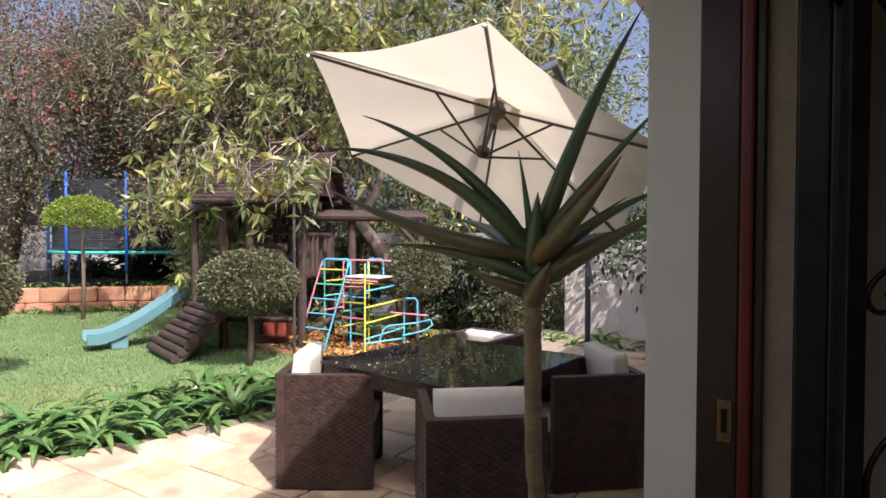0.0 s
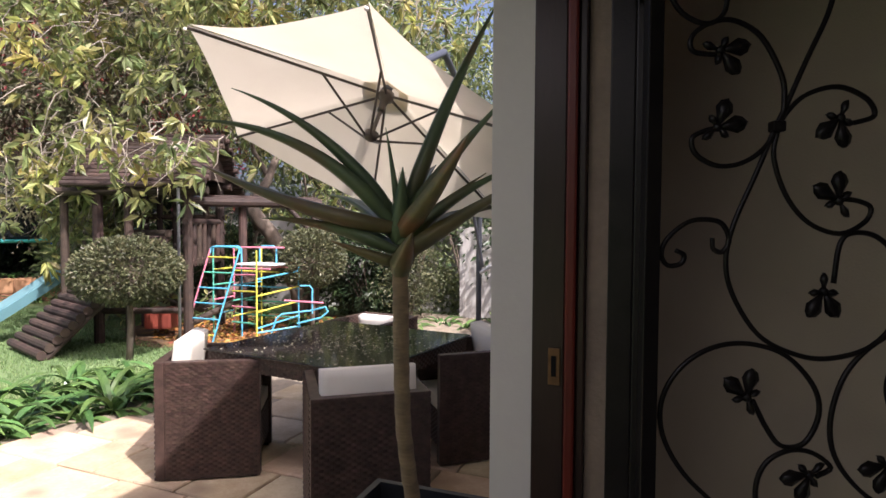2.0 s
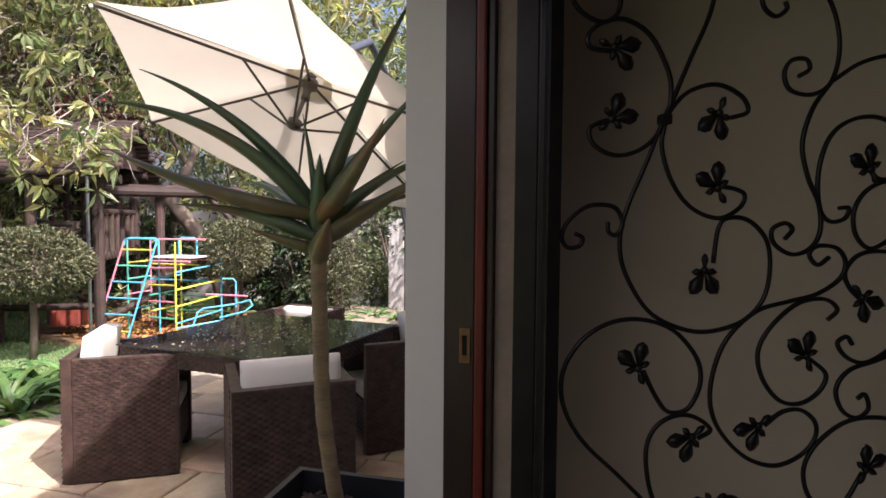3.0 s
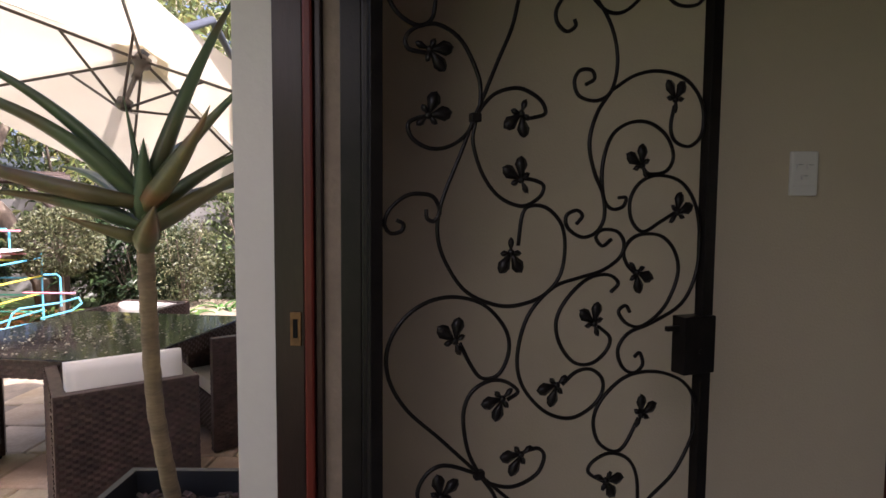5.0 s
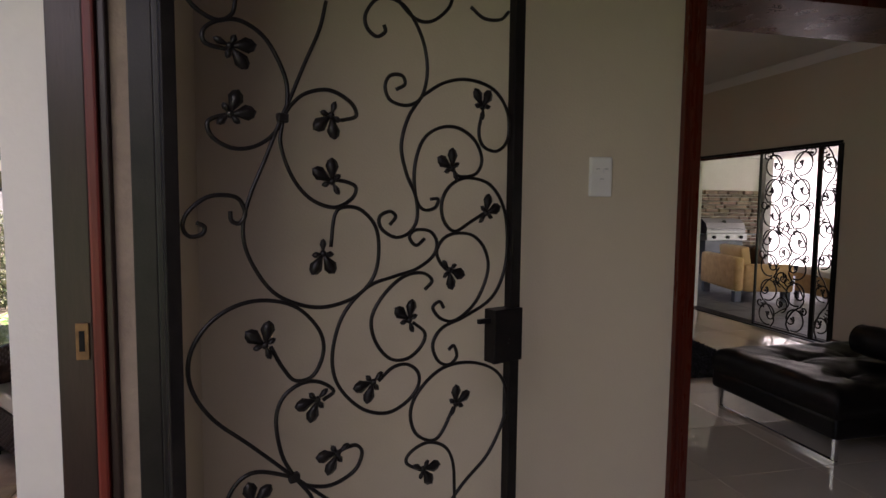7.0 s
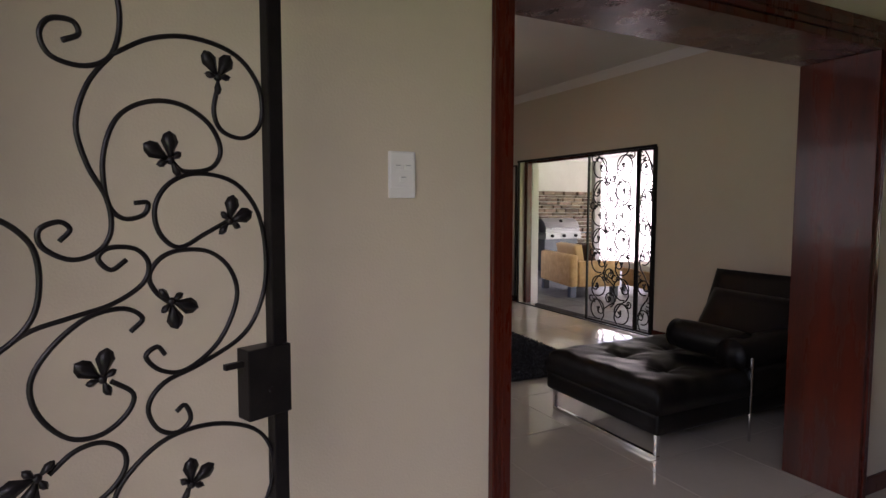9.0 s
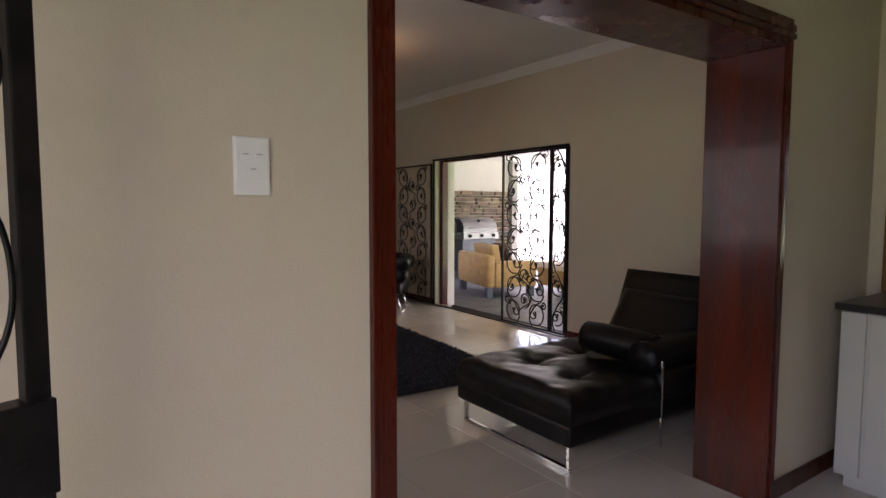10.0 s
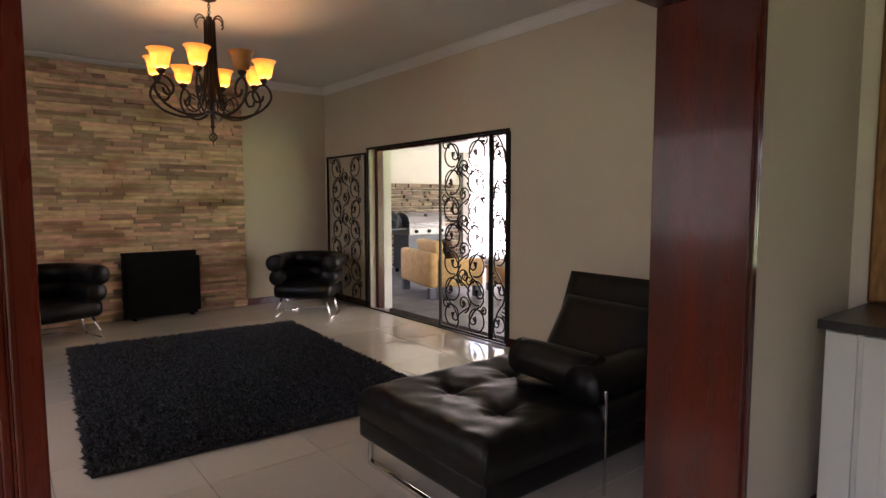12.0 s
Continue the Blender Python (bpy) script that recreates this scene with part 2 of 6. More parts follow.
LITTER = mat("fallen_leaf", (0.42, 0.22, 0.05), (0.24, 0.11, 0.035), rough=0.7, scale=4, island=0.6)
SOIL = mat("dark_soil", (0.055, 0.038, 0.026), (0.03, 0.021, 0.015), rough=0.95, scale=20, bump=0.8, bscale=60)
ALOE = mat("aloe_leaf", (0.12, 0.165, 0.075), (0.085, 0.13, 0.062), rough=0.42, scale=7, fine=60, bump=0.1, bscale=80, third=(0.17, 0.12, 0.055), tscale=4.2)
ALOE_RED = mat("aloe_reddened_leaf", (0.16, 0.12, 0.05), (0.11, 0.115, 0.05), rough=0.42, scale=7, bump=0.1, bscale=80, third=(0.22, 0.075, 0.04), tscale=3.0)
ALOE_OLD = mat("aloe_old_leaf", (0.20, 0.16, 0.06), (0.10, 0.11, 0.045), rough=0.5, scale=6, third=(0.30, 0.10, 0.04), tscale=5)
ALOE_STEM = mat("aloe_stem", (0.31, 0.225, 0.125), (0.17, 0.12, 0.07), rough=0.75, scale=5, fine=40, bump=0.4, bscale=40, stretch=(1, 1, 4))
POT = mat("black_planter", (0.012, 0.013, 0.015), (0.02, 0.021, 0.023), rough=0.45, scale=8)
STRAP = mat("strap_leaf", (0.115, 0.215, 0.058), (0.060, 0.125, 0.036), rough=0.32, scale=5, island=0.4, leaf=0.25)
BOX_LEAF = mat("clipped_leaf", (0.115, 0.115, 0.055), (0.055, 0.068, 0.030), rough=0.5, scale=14, island=0.55, leaf=0.2)
LIME_LEAF = mat("lime_leaf", (0.20, 0.27, 0.035), (0.13, 0.20, 0.028), rough=0.5, scale=14, island=0.35, leaf=0.3)
YELLOW_LEAF = mat("yellow_green_leaf", (0.34, 0.36, 0.14), (0.14, 0.18, 0.075), rough=0.35, scale=2.5, island=0.7, leaf=0.5, third=(0.36, 0.34, 0.10), tscale=1.1)
DARK_LEAF = mat("dark_green_leaf", (0.045, 0.075, 0.028), (0.022, 0.042, 0.018), rough=0.42, scale=3, island=0.5, leaf=0.25)
BRONZE_LEAF = mat("bronze_leaf", (0.185, 0.165, 0.105), (0.09, 0.105, 0.065), rough=0.75, spec=0.2, scale=1.2, island=0.35, leaf=0.25, third=(0.135, 0.085, 0.065), tscale=0.7)
RED_FLOWER = mat("red_blossom", (0.30, 0.045, 0.05), (0.20, 0.035, 0.04), rough=0.6, scale=5, island=0.4, leaf=0.3)
SILVER_LEAF = mat("light_green_leaf", (0.19, 0.22, 0.10), (0.11, 0.15, 0.06), rough=0.5, scale=1.5, island=0.5, leaf=0.35)
BARK = mat("grey_bark", (0.16, 0.125, 0.095), (0.075, 0.058, 0.045), rough=0.9, scale=8, fine=50, bump=0.7, bscale=30, stretch=(1, 1, 0.35))
POLEWOOD = mat("stained_log", (0.052, 0.030, 0.021), (0.027, 0.017, 0.013), rough=0.75, scale=10, fine=70, bump=0.4, bscale=50, rand=0.3)
TEAL = mat("teal_plastic", (0.10, 0.215, 0.24), (0.085, 0.185, 0.21), rough=0.4, scale=3, fine=40)
TRAMP_PAD = mat("turquoise_pad", (0.05, 0.42, 0.42), (0.04, 0.36, 0.37), rough=0.5, scale=5)
BLUE_PAINT = mat("blue_foam", (0.025, 0.12, 0.55), (0.02, 0.09, 0.42), rough=0.5, scale=6)
NET = mat("dark_net", (0.012, 0.016, 0.022), (0.018, 0.022, 0.03), rough=0.8, scale=6)
TERRA = mat("terracotta_block", (0.40, 0.20, 0.115), (0.31, 0.15, 0.085), rough=0.9, scale=7, bump=0.4, bscale=60, rand=0.2)
GARDEN_WALL = mat("grey_garden_wall", (0.36, 0.35, 0.33), (0.27, 0.26, 0.25), rough=0.9, scale=2.0, fine=30, bump=0.3, bscale=60, third=(0.20, 0.19, 0.175), tscale=0.9)
PALE_WALL = mat("pale_wall", (0.55, 0.53, 0.50), (0.48, 0.46, 0.43), rough=0.9, scale=1.5, fine=30, bump=0.2, bscale=60)
CANE = mat("honey_cane", (0.52, 0.33, 0.14), (0.40, 0.24, 0.095), rough=0.6, scale=12, fine=110, bump=0.5, bscale=180)
TAN = mat("tan_cushion", (0.50, 0.34, 0.17), (0.44, 0.29, 0.14), rough=0.85, scale=5)
BROWN_CUSH = mat("brown_cushion", (0.10, 0.05, 0.03), (0.07, 0.035, 0.02), rough=0.85)
STEEL = mat("brushed_steel", (0.30, 0.30, 0.31), (0.24, 0.24, 0.25), rough=0.40, metal=1.0, scale=5, fine=80, stretch=(1, 1, 12))
PAINTS = [mat(n, c, tuple(x * 0.8 for x in c), rough=0.4, scale=9) for n, c in (
    ("blue_paint", (0.10, 0.42, 0.62)), ("pink_paint", (0.66, 0.22, 0.30)), ("yellow_paint", (0.60, 0.55, 0.08)), ("green_paint", (0.10, 0.45, 0.32)), ("white_paint", (0.7, 0.7, 0.68)))]
RED_PLASTIC = mat("red_plastic", (0.24, 0.055, 0.035), (0.18, 0.04, 0.028), rough=0.45)
GLASS = bpy.data.materials.new("window_glass")
GLASS.use_nodes = True
gb = GLASS.node_tree.nodes["Principled BSDF"]
gb.inputs["Transmission Weight"].default_value, gb.inputs["Roughness"].default_value, gb.inputs["IOR"].default_value = 1.0, 0.0, 1.45

# ---------------------------------------------------------------- the setting
# interior floor level 0; garden wall (x 0.09 to 0.375), cross wall (y 1.48 to 1.80), far wall y 8.05, patio wall x 5.625
structure("floor", boxes((0.09, -4.0, -0.10, 5.62, 8.06, -0.006)), GROUT, "grey grout bed under glossy cream floor tiles", "floor")
structure("wall_west", boxes((0.09, 0.93, -0.4, 0.31, 2.9, 2.93), (0.09, 2.9, -0.4, 0.31, 5.5, 0.9), (0.09, 2.9, 2.1, 0.31, 5.5, 2.93), (0.09, 5.5, -0.4, 0.31, 8.35, 2.93),
          (0.09, -4.2, -0.4, 0.31, -1.35, 2.93), (0.09, -1.35, 2.16, 0.31, 0.93, 2.93)), WALL, "beige painted garden wall with a wide door opening", "wall")
structure("wall_cross_1", boxes((0.31, 1.48, 0, 1.86, 1.80, 2.93)), WALL, "beige painted wall beside the wood-cased opening", "wall")
structure("wall_cross_2", boxes((3.86, 1.48, 0, 5.625, 1.80, 2.93)), WALL, "beige painted wall between opening and sideboard", "wall")
structure("wall_cross_3", boxes((1.86, 1.48, 2.11, 3.86, 1.80, 2.93)), WALL, "beige painted wall above the opening", "wall")
structure("wall_north", boxes((0.31, 8.07, -0.1, 5.905, 8.35, 2.93)), WALL, "beige painted far wall behind stone cladding", "wall")
structure("wall_east", boxes((5.625, 1.48, -0.1, 5.905, 4.40, 2.93), (5.625, 6.87, -0.1, 5.905, 8.07, 2.93), (5.625, 4.40, 2.03, 5.905, 6.87, 2.93)), WALL, "beige painted wall with a patio door opening", "wall")
structure("wall_hall_east", boxes((4.93, -4.2, 0, 5.15, 1.48, 2.93)), WALL, "beige painted hall wall behind the sideboard", "wall")
structure("wall_south", boxes((0.31, -4.2, -0.1, 4.93, -4.0, 2.93)), WALL, "beige painted wall at the end of the hall", "wall")
structure("ceiling", boxes((0.09, -4.2, 2.92, 5.905, 8.35, 3.05)), CEIL, "white painted ceiling", "ceiling")
structure("roof", boxes((0.09, -4.6, 3.06, 5.95, 8.5, 3.16)), REVEAL, "flat roof slab over the house", "roof")
# slab out of view, added to shade the ground and cut bounce into the hall
structure("veranda_roof", boxes((-3.6, -6.0, 2.456, -0.311, -0.30, 2.56)), REVEAL, "plain unseen slab added to shade the paving beside the door", "roof")
structure("eave", boxes((-0.31, -4.6, 2.456, 0.074, 8.5, 2.50)), REVEAL, "cream plastered eave along the garden wall", "eave")
structure("outer_plaster", boxes((0.083, 0.932, -0.4, 0.0885, 2.9, 3.05), (0.083, -4.2, -0.4, 0.0885, -1.35, 3.05), (0.083, -1.35, 2.17, 0.0885, 0.931, 3.05), (0.083, 5.5, -0.4, 0.0885, 8.35, 3.05)), REVEAL, "white plaster on the outside of the garden wall", "wall")
structure("reveal_outer", boxes((0.088, 0.922, -0.05, 0.170, 0.931, 2.16)), REVEAL, "white plastered door reveal, slightly chipped", "reveal")
# the inner strip is a darker brown than the outer reveal
structure("reveal_inner", boxes((0.268, 0.922, 0, 0.307, 0.931, 2.16)), BROWN_REVEAL, "dark brown strip of the inner door reveal", "reveal")


def cornice(bm, p, q, inward, z=2.92, s=0.085):
    p, q, inward = Vector(p), Vector(q), Vector(inward)
    prof = [(0, 0), (0, -s), (0.012, -s), (0.018, -s * 0.86), (s * 0.45, -s * 0.55), (s * 0.8, -s * 0.18), (s * 0.86, -0.012), (s, -0.012), (s, 0)]
    rows = [[bm.verts.new((a + inward * d) + Vector((0, 0, z + h))) for d, h in prof] for a in (p, q)]
    for i in range(len(prof)):
        j = (i + 1) % len(prof)
        bm.faces.new((rows[0][i], rows[0][j], rows[1][j], rows[1][i]))
    bm.faces.new(rows[0])
    bm.faces.new(rows[1][::-1])


cb = bmesh.new()
cornice(cb, (5.623, 1.81, 0), (5.623, 8.06, 0), (-1, 0, 0))
cornice(cb, (0.377, 8.067, 0), (5.62, 8.067, 0), (0, -1, 0))
cornice(cb, (0.377, 1.802, 0), (5.62, 1.802, 0), (0, 1, 0))
cornice(cb, (0.377, 1.478, 0), (4.92, 1.478, 0), (0, -1, 0))
structure("trim_cornice", cb, CEIL, "white moulded plaster cornice", "cornice")


def skirting(name, x0, y0, x1, y1):
    bm = bmesh.new()
    box(bm, x0, y0, 0.0, x1, y1, 0.085, bev=0.004)
    structure(name, bm, WOOD, "dark varnished wooden skirting board", "baseboard")


skirting("baseboard_1", 0.38, 1.462, 1.80, 1.478)
skirting("baseboard_2", 3.922, 1.462, 4.92, 1.478)
skirting("baseboard_3", 5.607, 1.81, 5.623, 4.38)
skirting("baseboard_4", 5.607, 6.90, 5.623, 8.05)
skirting("baseboard_5", 4.46, 8.052, 5.60, 8.068)
skirting("baseboard_6", 4.914, -3.9, 4.928, 1.46)

# wide wooden cased opening between hall and living room
casing = thing("door_casing", "dark red mahogany casing of a wide opening", "door frame", kind="structure")
part("left_jamb", boxes((1.862, 1.452, 0.0, 1.892, 1.815, 2.08), bev=0.003), WOOD, casing)
part("right_jamb", boxes((3.835, 1.452, 0.0, 3.862, 1.815, 2.08), bev=0.003), WOOD, casing)
part("head", boxes((1.862, 1.452, 2.08, 3.862, 1.815, 2.112), bev=0.003), WOOD, casing)
for nm, sx in (("left_architrave", -1), ("right_architrave", 1)):
    bm = bmesh.new()
    x_in = 1.868 if sx < 0 else 3.858
    for d0, d1, pr in ((0.0, 0.015, 0.036), (0.015, 0.020, 0.028), (0.020, 0.037, 0.034), (0.037, 0.042, 0.026), (0.042, 0.060, 0.022)):
        if sx < 0:
            d0, d1, pr = d0 * 0.68, d1 * 0.68, 0.024 + pr * 0.1
        box(bm, min(x_in + sx * d0, x_in + sx * d1), 1.479 - pr, 0, max(x_in + sx * d0, x_in + sx * d1), 1.479, 2.115, bev=0.003)
    part(nm, bm, WOOD, casing)
bm = bmesh.new()
for d0, d1, pr in ((0.0, 0.022, 0.036), (0.022, 0.03, 0.028), (0.03, 0.06, 0.034), (0.06, 0.068, 0.026), (0.068, 0.09, 0.022)):
    box(bm, 1.802, 1.479 - pr, 2.115 + d0, 3.918, 1.479, 2.115 + d1, bev=0.003)
part("head_architrave", bm, WOOD, casing)
for nm, sx in (("back_architrave", 1.80), ("back_architrave", 3.862)):
    part(nm, boxes((sx, 1.802, 0, sx + 0.09, 1.825, 2.20), bev=0.004), WOOD, casing)

# wooden frame of the garden door, with its strike plate
FRAME_WOOD = mat("dark_weathered_mahogany", (0.030, 0.015, 0.012), (0.016, 0.009, 0.008), rough=0.34, spec=0.30, scale=3, fine=30, bump=0.06, bscale=60, stretch=(4, 4, 0.5), third=(0.05, 0.016, 0.011), tscale=1.4)
frame_1 = thing("door_frame", "dark mahogany garden door frame with red worn edge", "door frame", kind="structure")
part("jamb", boxes((0.171, 0.905, -0.04, 0.2315, 0.931, 2.15), bev=0.003), FRAME_WOOD, frame_1)
part("inner_bead", boxes((0.232, 0.898, -0.04, 0.252, 0.931, 2.15), bev=0.005), mat("red_mahogany", (0.12, 0.013, 0.007), (0.07, 0.009, 0.006), rough=0.42, spec=0.3, scale=6, stretch=(5, 5, 0.5)), frame_1, "redder worn bead")
part("stop", boxes((0.2525, 0.908, -0.04, 0.267, 0.931, 2.15), bev=0.003), FRAME_WOOD, frame_1)
part("head", boxes((0.163, -1.34, 2.10, 0.262, 0.904, 2.158), bev=0.003), FRAME_WOOD, frame_1)
part("far_jamb", boxes((0.163, -1.349, -0.04, 0.262, -1.29, 2.10), bev=0.003), FRAME_WOOD, frame_1)
strike = part("strike_plate", boxes((0.203, 0.900, 1.082, 0.225, 0.9045, 1.150), bev=0.001), mat("tarnished_brass", (0.20, 0.11, 0.05), (0.11, 0.06, 0.03), rough=0.45, metal=0.7, scale=30), frame_1, "tarnished brass strike plate")
part("slot", boxes((0.209, 0.8985, 1.098, 0.218, 0.9005, 1.136)), FIREBOX, strike)
part("sill", boxes((0.10, -1.28, -0.06, 0.30, 0.92, 0.004), bev=0.004), FRAME_WOOD, frame_1)

# patio door jamb in the living room
frame_2 = thing("door_frame", "red mahogany patio door jamb", "door frame", kind="structure")
part("jamb", boxes((5.70, 6.80, 0, 5.78, 6.868, 2.03), bev=0.004), WOOD, frame_2)
part("head", boxes((5.70, 4.41, 1.985, 5.78, 6.80, 2.028), bev=0.004), WOOD, frame_2)
structure("patio_reveal", boxes((5.785, 6.80, -0.02, 5.90, 6.868, 2.02)), REVEAL, "pale plaster reveal of the patio door", "reveal")

# unseen living room window towards the garden, added to let in light
win = thing("window_1", "unseen white framed garden window with clear panes, added for light", "window", kind="structure")
part("window_frame", boxes((0.18, 2.9, 0.9, 0.24, 2.96, 2.1), (0.18, 5.44, 0.9, 0.24, 5.5, 2.1), (0.18, 2.96, 0.9, 0.24, 5.44, 0.96), (0.18, 2.96, 2.04, 0.24, 5.44, 2.1), (0.185, 4.175, 0.96, 0.235, 4.225, 2.04)), WHITE_LAC, win)
for y0, y1 in ((2.96, 4.175), (4.225, 5.44)):
    pane = part("pane", boxes((0.206, y0, 0.96, 0.212, y1, 2.04)), GLASS, win)
    pane.visible_shadow = False

# added area lamp standing in for sky light entering by that window
wl = new("window_light", bpy.data.lights.new("window_light", "AREA"))
wl.data.shape, wl.data.size, wl.data.size_y = "RECTANGLE", 2.4, 1.05
wl.data.energy, wl.data.color = 1.3, (1.0, 0.98, 0.90)
wl.matrix_world = look((0.26, 4.2, 1.5), (3.0, 4.2, 0.9))

# ---------------------------------------------------------------- scrolled iron gates


def gate_leaf_shape(bm, u, z, a, s, y=0.0):
    """Two large pressed lobes, two small ones and a stub, turned by a degrees, in the gate's plane."""
    for da, ln, wd in ((-30, 1.28, 0.80), (30, 1.28, 0.80), (-82, 0.62, 0.36), (82, 0.62, 0.36), (180, 0.8, 0.40)):
        an = radians(a + da)
        d, e = Vector((math.cos(an), 0, math.sin(an))), Vector((-math.sin(an), 0, math.cos(an)))
        o = Vector((u, y, z))
        ring = []
        for k, w, h in ((0.05, 0.12, 0.0), (0.35, 0.55, -0.08), (0.65, 1.0, -0.12), (0.9, 0.7, -0.06), (1.02, 0.1, 0.0)):
            c = o + d * s * ln * k
            ring.append((bm.verts.new(c + e * s * wd * w * 0.5), bm.verts.new(c + Vector((0, -0.004 + h * s, 0))), bm.verts.new(c - e * s * wd * w * 0.5), bm.verts.new(c + Vector((0, 0.005, 0)))))
        for q, r in zip(ring, ring[1:]):
            for i in range(4):
                bm.faces.new((q[i], q[(i + 1) % 4], r[(i + 1) % 4], r[i]))
        bm.faces.new(ring[0][::-1])
        bm.faces.new(ring[-1])
    bmesh.ops.create_uvsphere(bm, u_segments=8, v_segments=6, radius=s * 0.2, matrix=Matrix.Translation((u, y, z)))


def bar_curve(gate, pts, r=0.0045, n=6):
    bm = bmesh.new()
    sweep(bm, [(u, 0.0, z) for u, z in pts], r, n)
    return part("scroll", bm, IRON, gate, smooth=True)


def smooth_path(*ctrl, n=10):
    """Catmull-Rom curve through pairs."""
    p = [Vector((*c, 0)) for c in ctrl]
    p = [p[0] * 2 - p[1]] + p + [p[-1] * 2 - p[-2]]
    out = []
    for i in range(1, len(p) - 2):
        for k in range(n):
            t = k / n
            a, b, c, d = p[i - 1:i + 3]
            v = 0.5 * ((2 * b) + (c - a) * t + (2 * a - 5 * b + 4 * c - d) * t * t + (3 * b - a - 3 * c + d) * t ** 3)
            out.append((v.x, v.y))
    out.append((p[-2].x, p[-2].y))
    return out


# the open garden gate, swung back towards the cross wall
gate = thing("security_gate", "black wrought iron scrolled security gate, swung open", "gate", pose(0.36, 0.856, 0, 0, 0, 22.5))
part("hinge_stile", boxes((0.006, -0.013, 0.02, 0.032, 0.013, 2.08), bev=0.003), IRON, gate)
part("lock_stile", boxes((0.828, -0.014, 0.02, 0.860, 0.014, 2.08), bev=0.003), IRON, gate)
part("top_rail", boxes((0.032, -0.013, 2.056, 0.828, 0.013, 2.08), bev=0.003), IRON, gate)
part("bottom_rail", boxes((0.032, -0.013, 0.02, 0.828, 0.013, 0.044), bev=0.003), IRON, gate)
lock = part("lock_box", boxes((0.768, -0.022, 0.964, 0.863, 0.022, 1.104), bev=0.003), IRON, gate)
part("latch_bolt", boxes((0.730, -0.006, 1.070, 0.768, 0.006, 1.082), bev=0.002), IRON, lock)
bm = bmesh.new()
rod(bm, (0.815, -0.026, 1.02), (0.815, -0.020, 1.02), 0.006, 10)
part("keyhole", bm, IRON, lock)
for z in (0.35, 1.75):
    bm = bmesh.new()
    rod(bm, (-0.006, 0.004, z), (-0.006, 0.004, z + 0.09), 0.011, 10)
    part("hinge", bm, IRON, gate)


def sc(*pts):
    bar_curve(gate, smooth_path(*pts, n=5), 0.0044)


def gl(u, z, a):
    bm = bmesh.new()
    gate_leaf_shape(bm, u, z, a, 0.038, -0.006)
    part("leaf", bm, IRON, gate, smooth=True)


sc((0.133, 1.656), (0.085, 1.661), (0.082, 1.686), (0.111, 1.707), (0.150, 1.712), (0.196, 1.686), (0.231, 1.625), (0.237, 1.581), (0.230, 1.546), (0.206, 1.505), (0.169, 1.480), (0.128, 1.475), (0.093, 1.493), (0.085, 1.519), (0.105, 1.532), (0.134, 1.539))
sc((0.320, 1.783), (0.305, 1.724), (0.273, 1.652), (0.243, 1.581), (0.224, 1.540), (0.194, 1.465), (0.158, 1.379), (0.146, 1.318), (0.159, 1.261), (0.202, 1.196), (0.259, 1.164), (0.319, 1.154), (0.388, 1.171), (0.430, 1.211), (0.443, 1.266), (0.435, 1.322), (0.399, 1.359), (0.359, 1.365), (0.337, 1.347), (0.328, 1.281))
sc((0.123, 1.356), (0.125, 1.338), (0.140, 1.333), (0.151, 1.352), (0.140, 1.378), (0.117, 1.386), (0.082, 1.382), (0.049, 1.356), (0.038, 1.329), (0.049, 1.310), (0.071, 1.313), (0.076, 1.327), (0.062, 1.335))
sc((0.227, 1.537), (0.242, 1.564), (0.274, 1.593), (0.326, 1.606), (0.374, 1.587), (0.388, 1.560), (0.361, 1.549), (0.338, 1.545))
sc((0.227, 1.534), (0.222, 1.489), (0.244, 1.427), (0.283, 1.382), (0.336, 1.364), (0.377, 1.383), (0.387, 1.407), (0.367, 1.418), (0.339, 1.422))
sc((0.455, 1.761), (0.458, 1.747), (0.436, 1.733), (0.412, 1.750), (0.412, 1.780), (0.446, 1.817), (0.504, 1.813), (0.551, 1.757), (0.569, 1.685), (0.555, 1.620), (0.517, 1.595), (0.472, 1.601), (0.458, 1.630), (0.471, 1.655), (0.501, 1.659), (0.509, 1.641), (0.487, 1.627))
sc((0.555, 1.620), (0.518, 1.568), (0.500, 1.504), (0.514, 1.442), (0.539, 1.392), (0.544, 1.342), (0.525, 1.309), (0.487, 1.297), (0.450, 1.317), (0.445, 1.344), (0.471, 1.356), (0.486, 1.344), (0.471, 1.326))
sc((0.581, 1.385), (0.602, 1.385), (0.594, 1.365), (0.562, 1.360), (0.540, 1.387), (0.536, 1.456), (0.558, 1.520), (0.604, 1.552), (0.661, 1.556), (0.712, 1.529), (0.734, 1.484), (0.715, 1.449), (0.665, 1.441), (0.643, 1.458))
sc((0.555, 1.620), (0.617, 1.658), (0.689, 1.674), (0.768, 1.660), (0.815, 1.610), (0.818, 1.542), (0.783, 1.509), (0.739, 1.517), (0.723, 1.550), (0.732, 1.599))
sc((0.745, 1.353), (0.702, 1.331), (0.652, 1.308), (0.619, 1.335), (0.614, 1.381), (0.640, 1.420), (0.690, 1.438), (0.760, 1.424), (0.807, 1.369), (0.823, 1.286), (0.814, 1.203), (0.772, 1.134), (0.685, 1.094), (0.619, 1.074), (0.591, 1.038), (0.605, 0.996), (0.638, 0.979), (0.663, 0.996), (0.654, 1.025), (0.638, 1.017))
sc((0.634, 1.211), (0.610, 1.234), (0.600, 1.263), (0.621, 1.292), (0.658, 1.303), (0.709, 1.296), (0.748, 1.260), (0.759, 1.204), (0.722, 1.130), (0.660, 1.089), (0.615, 1.096), (0.590, 1.125), (0.609, 1.139), (0.622, 1.123))
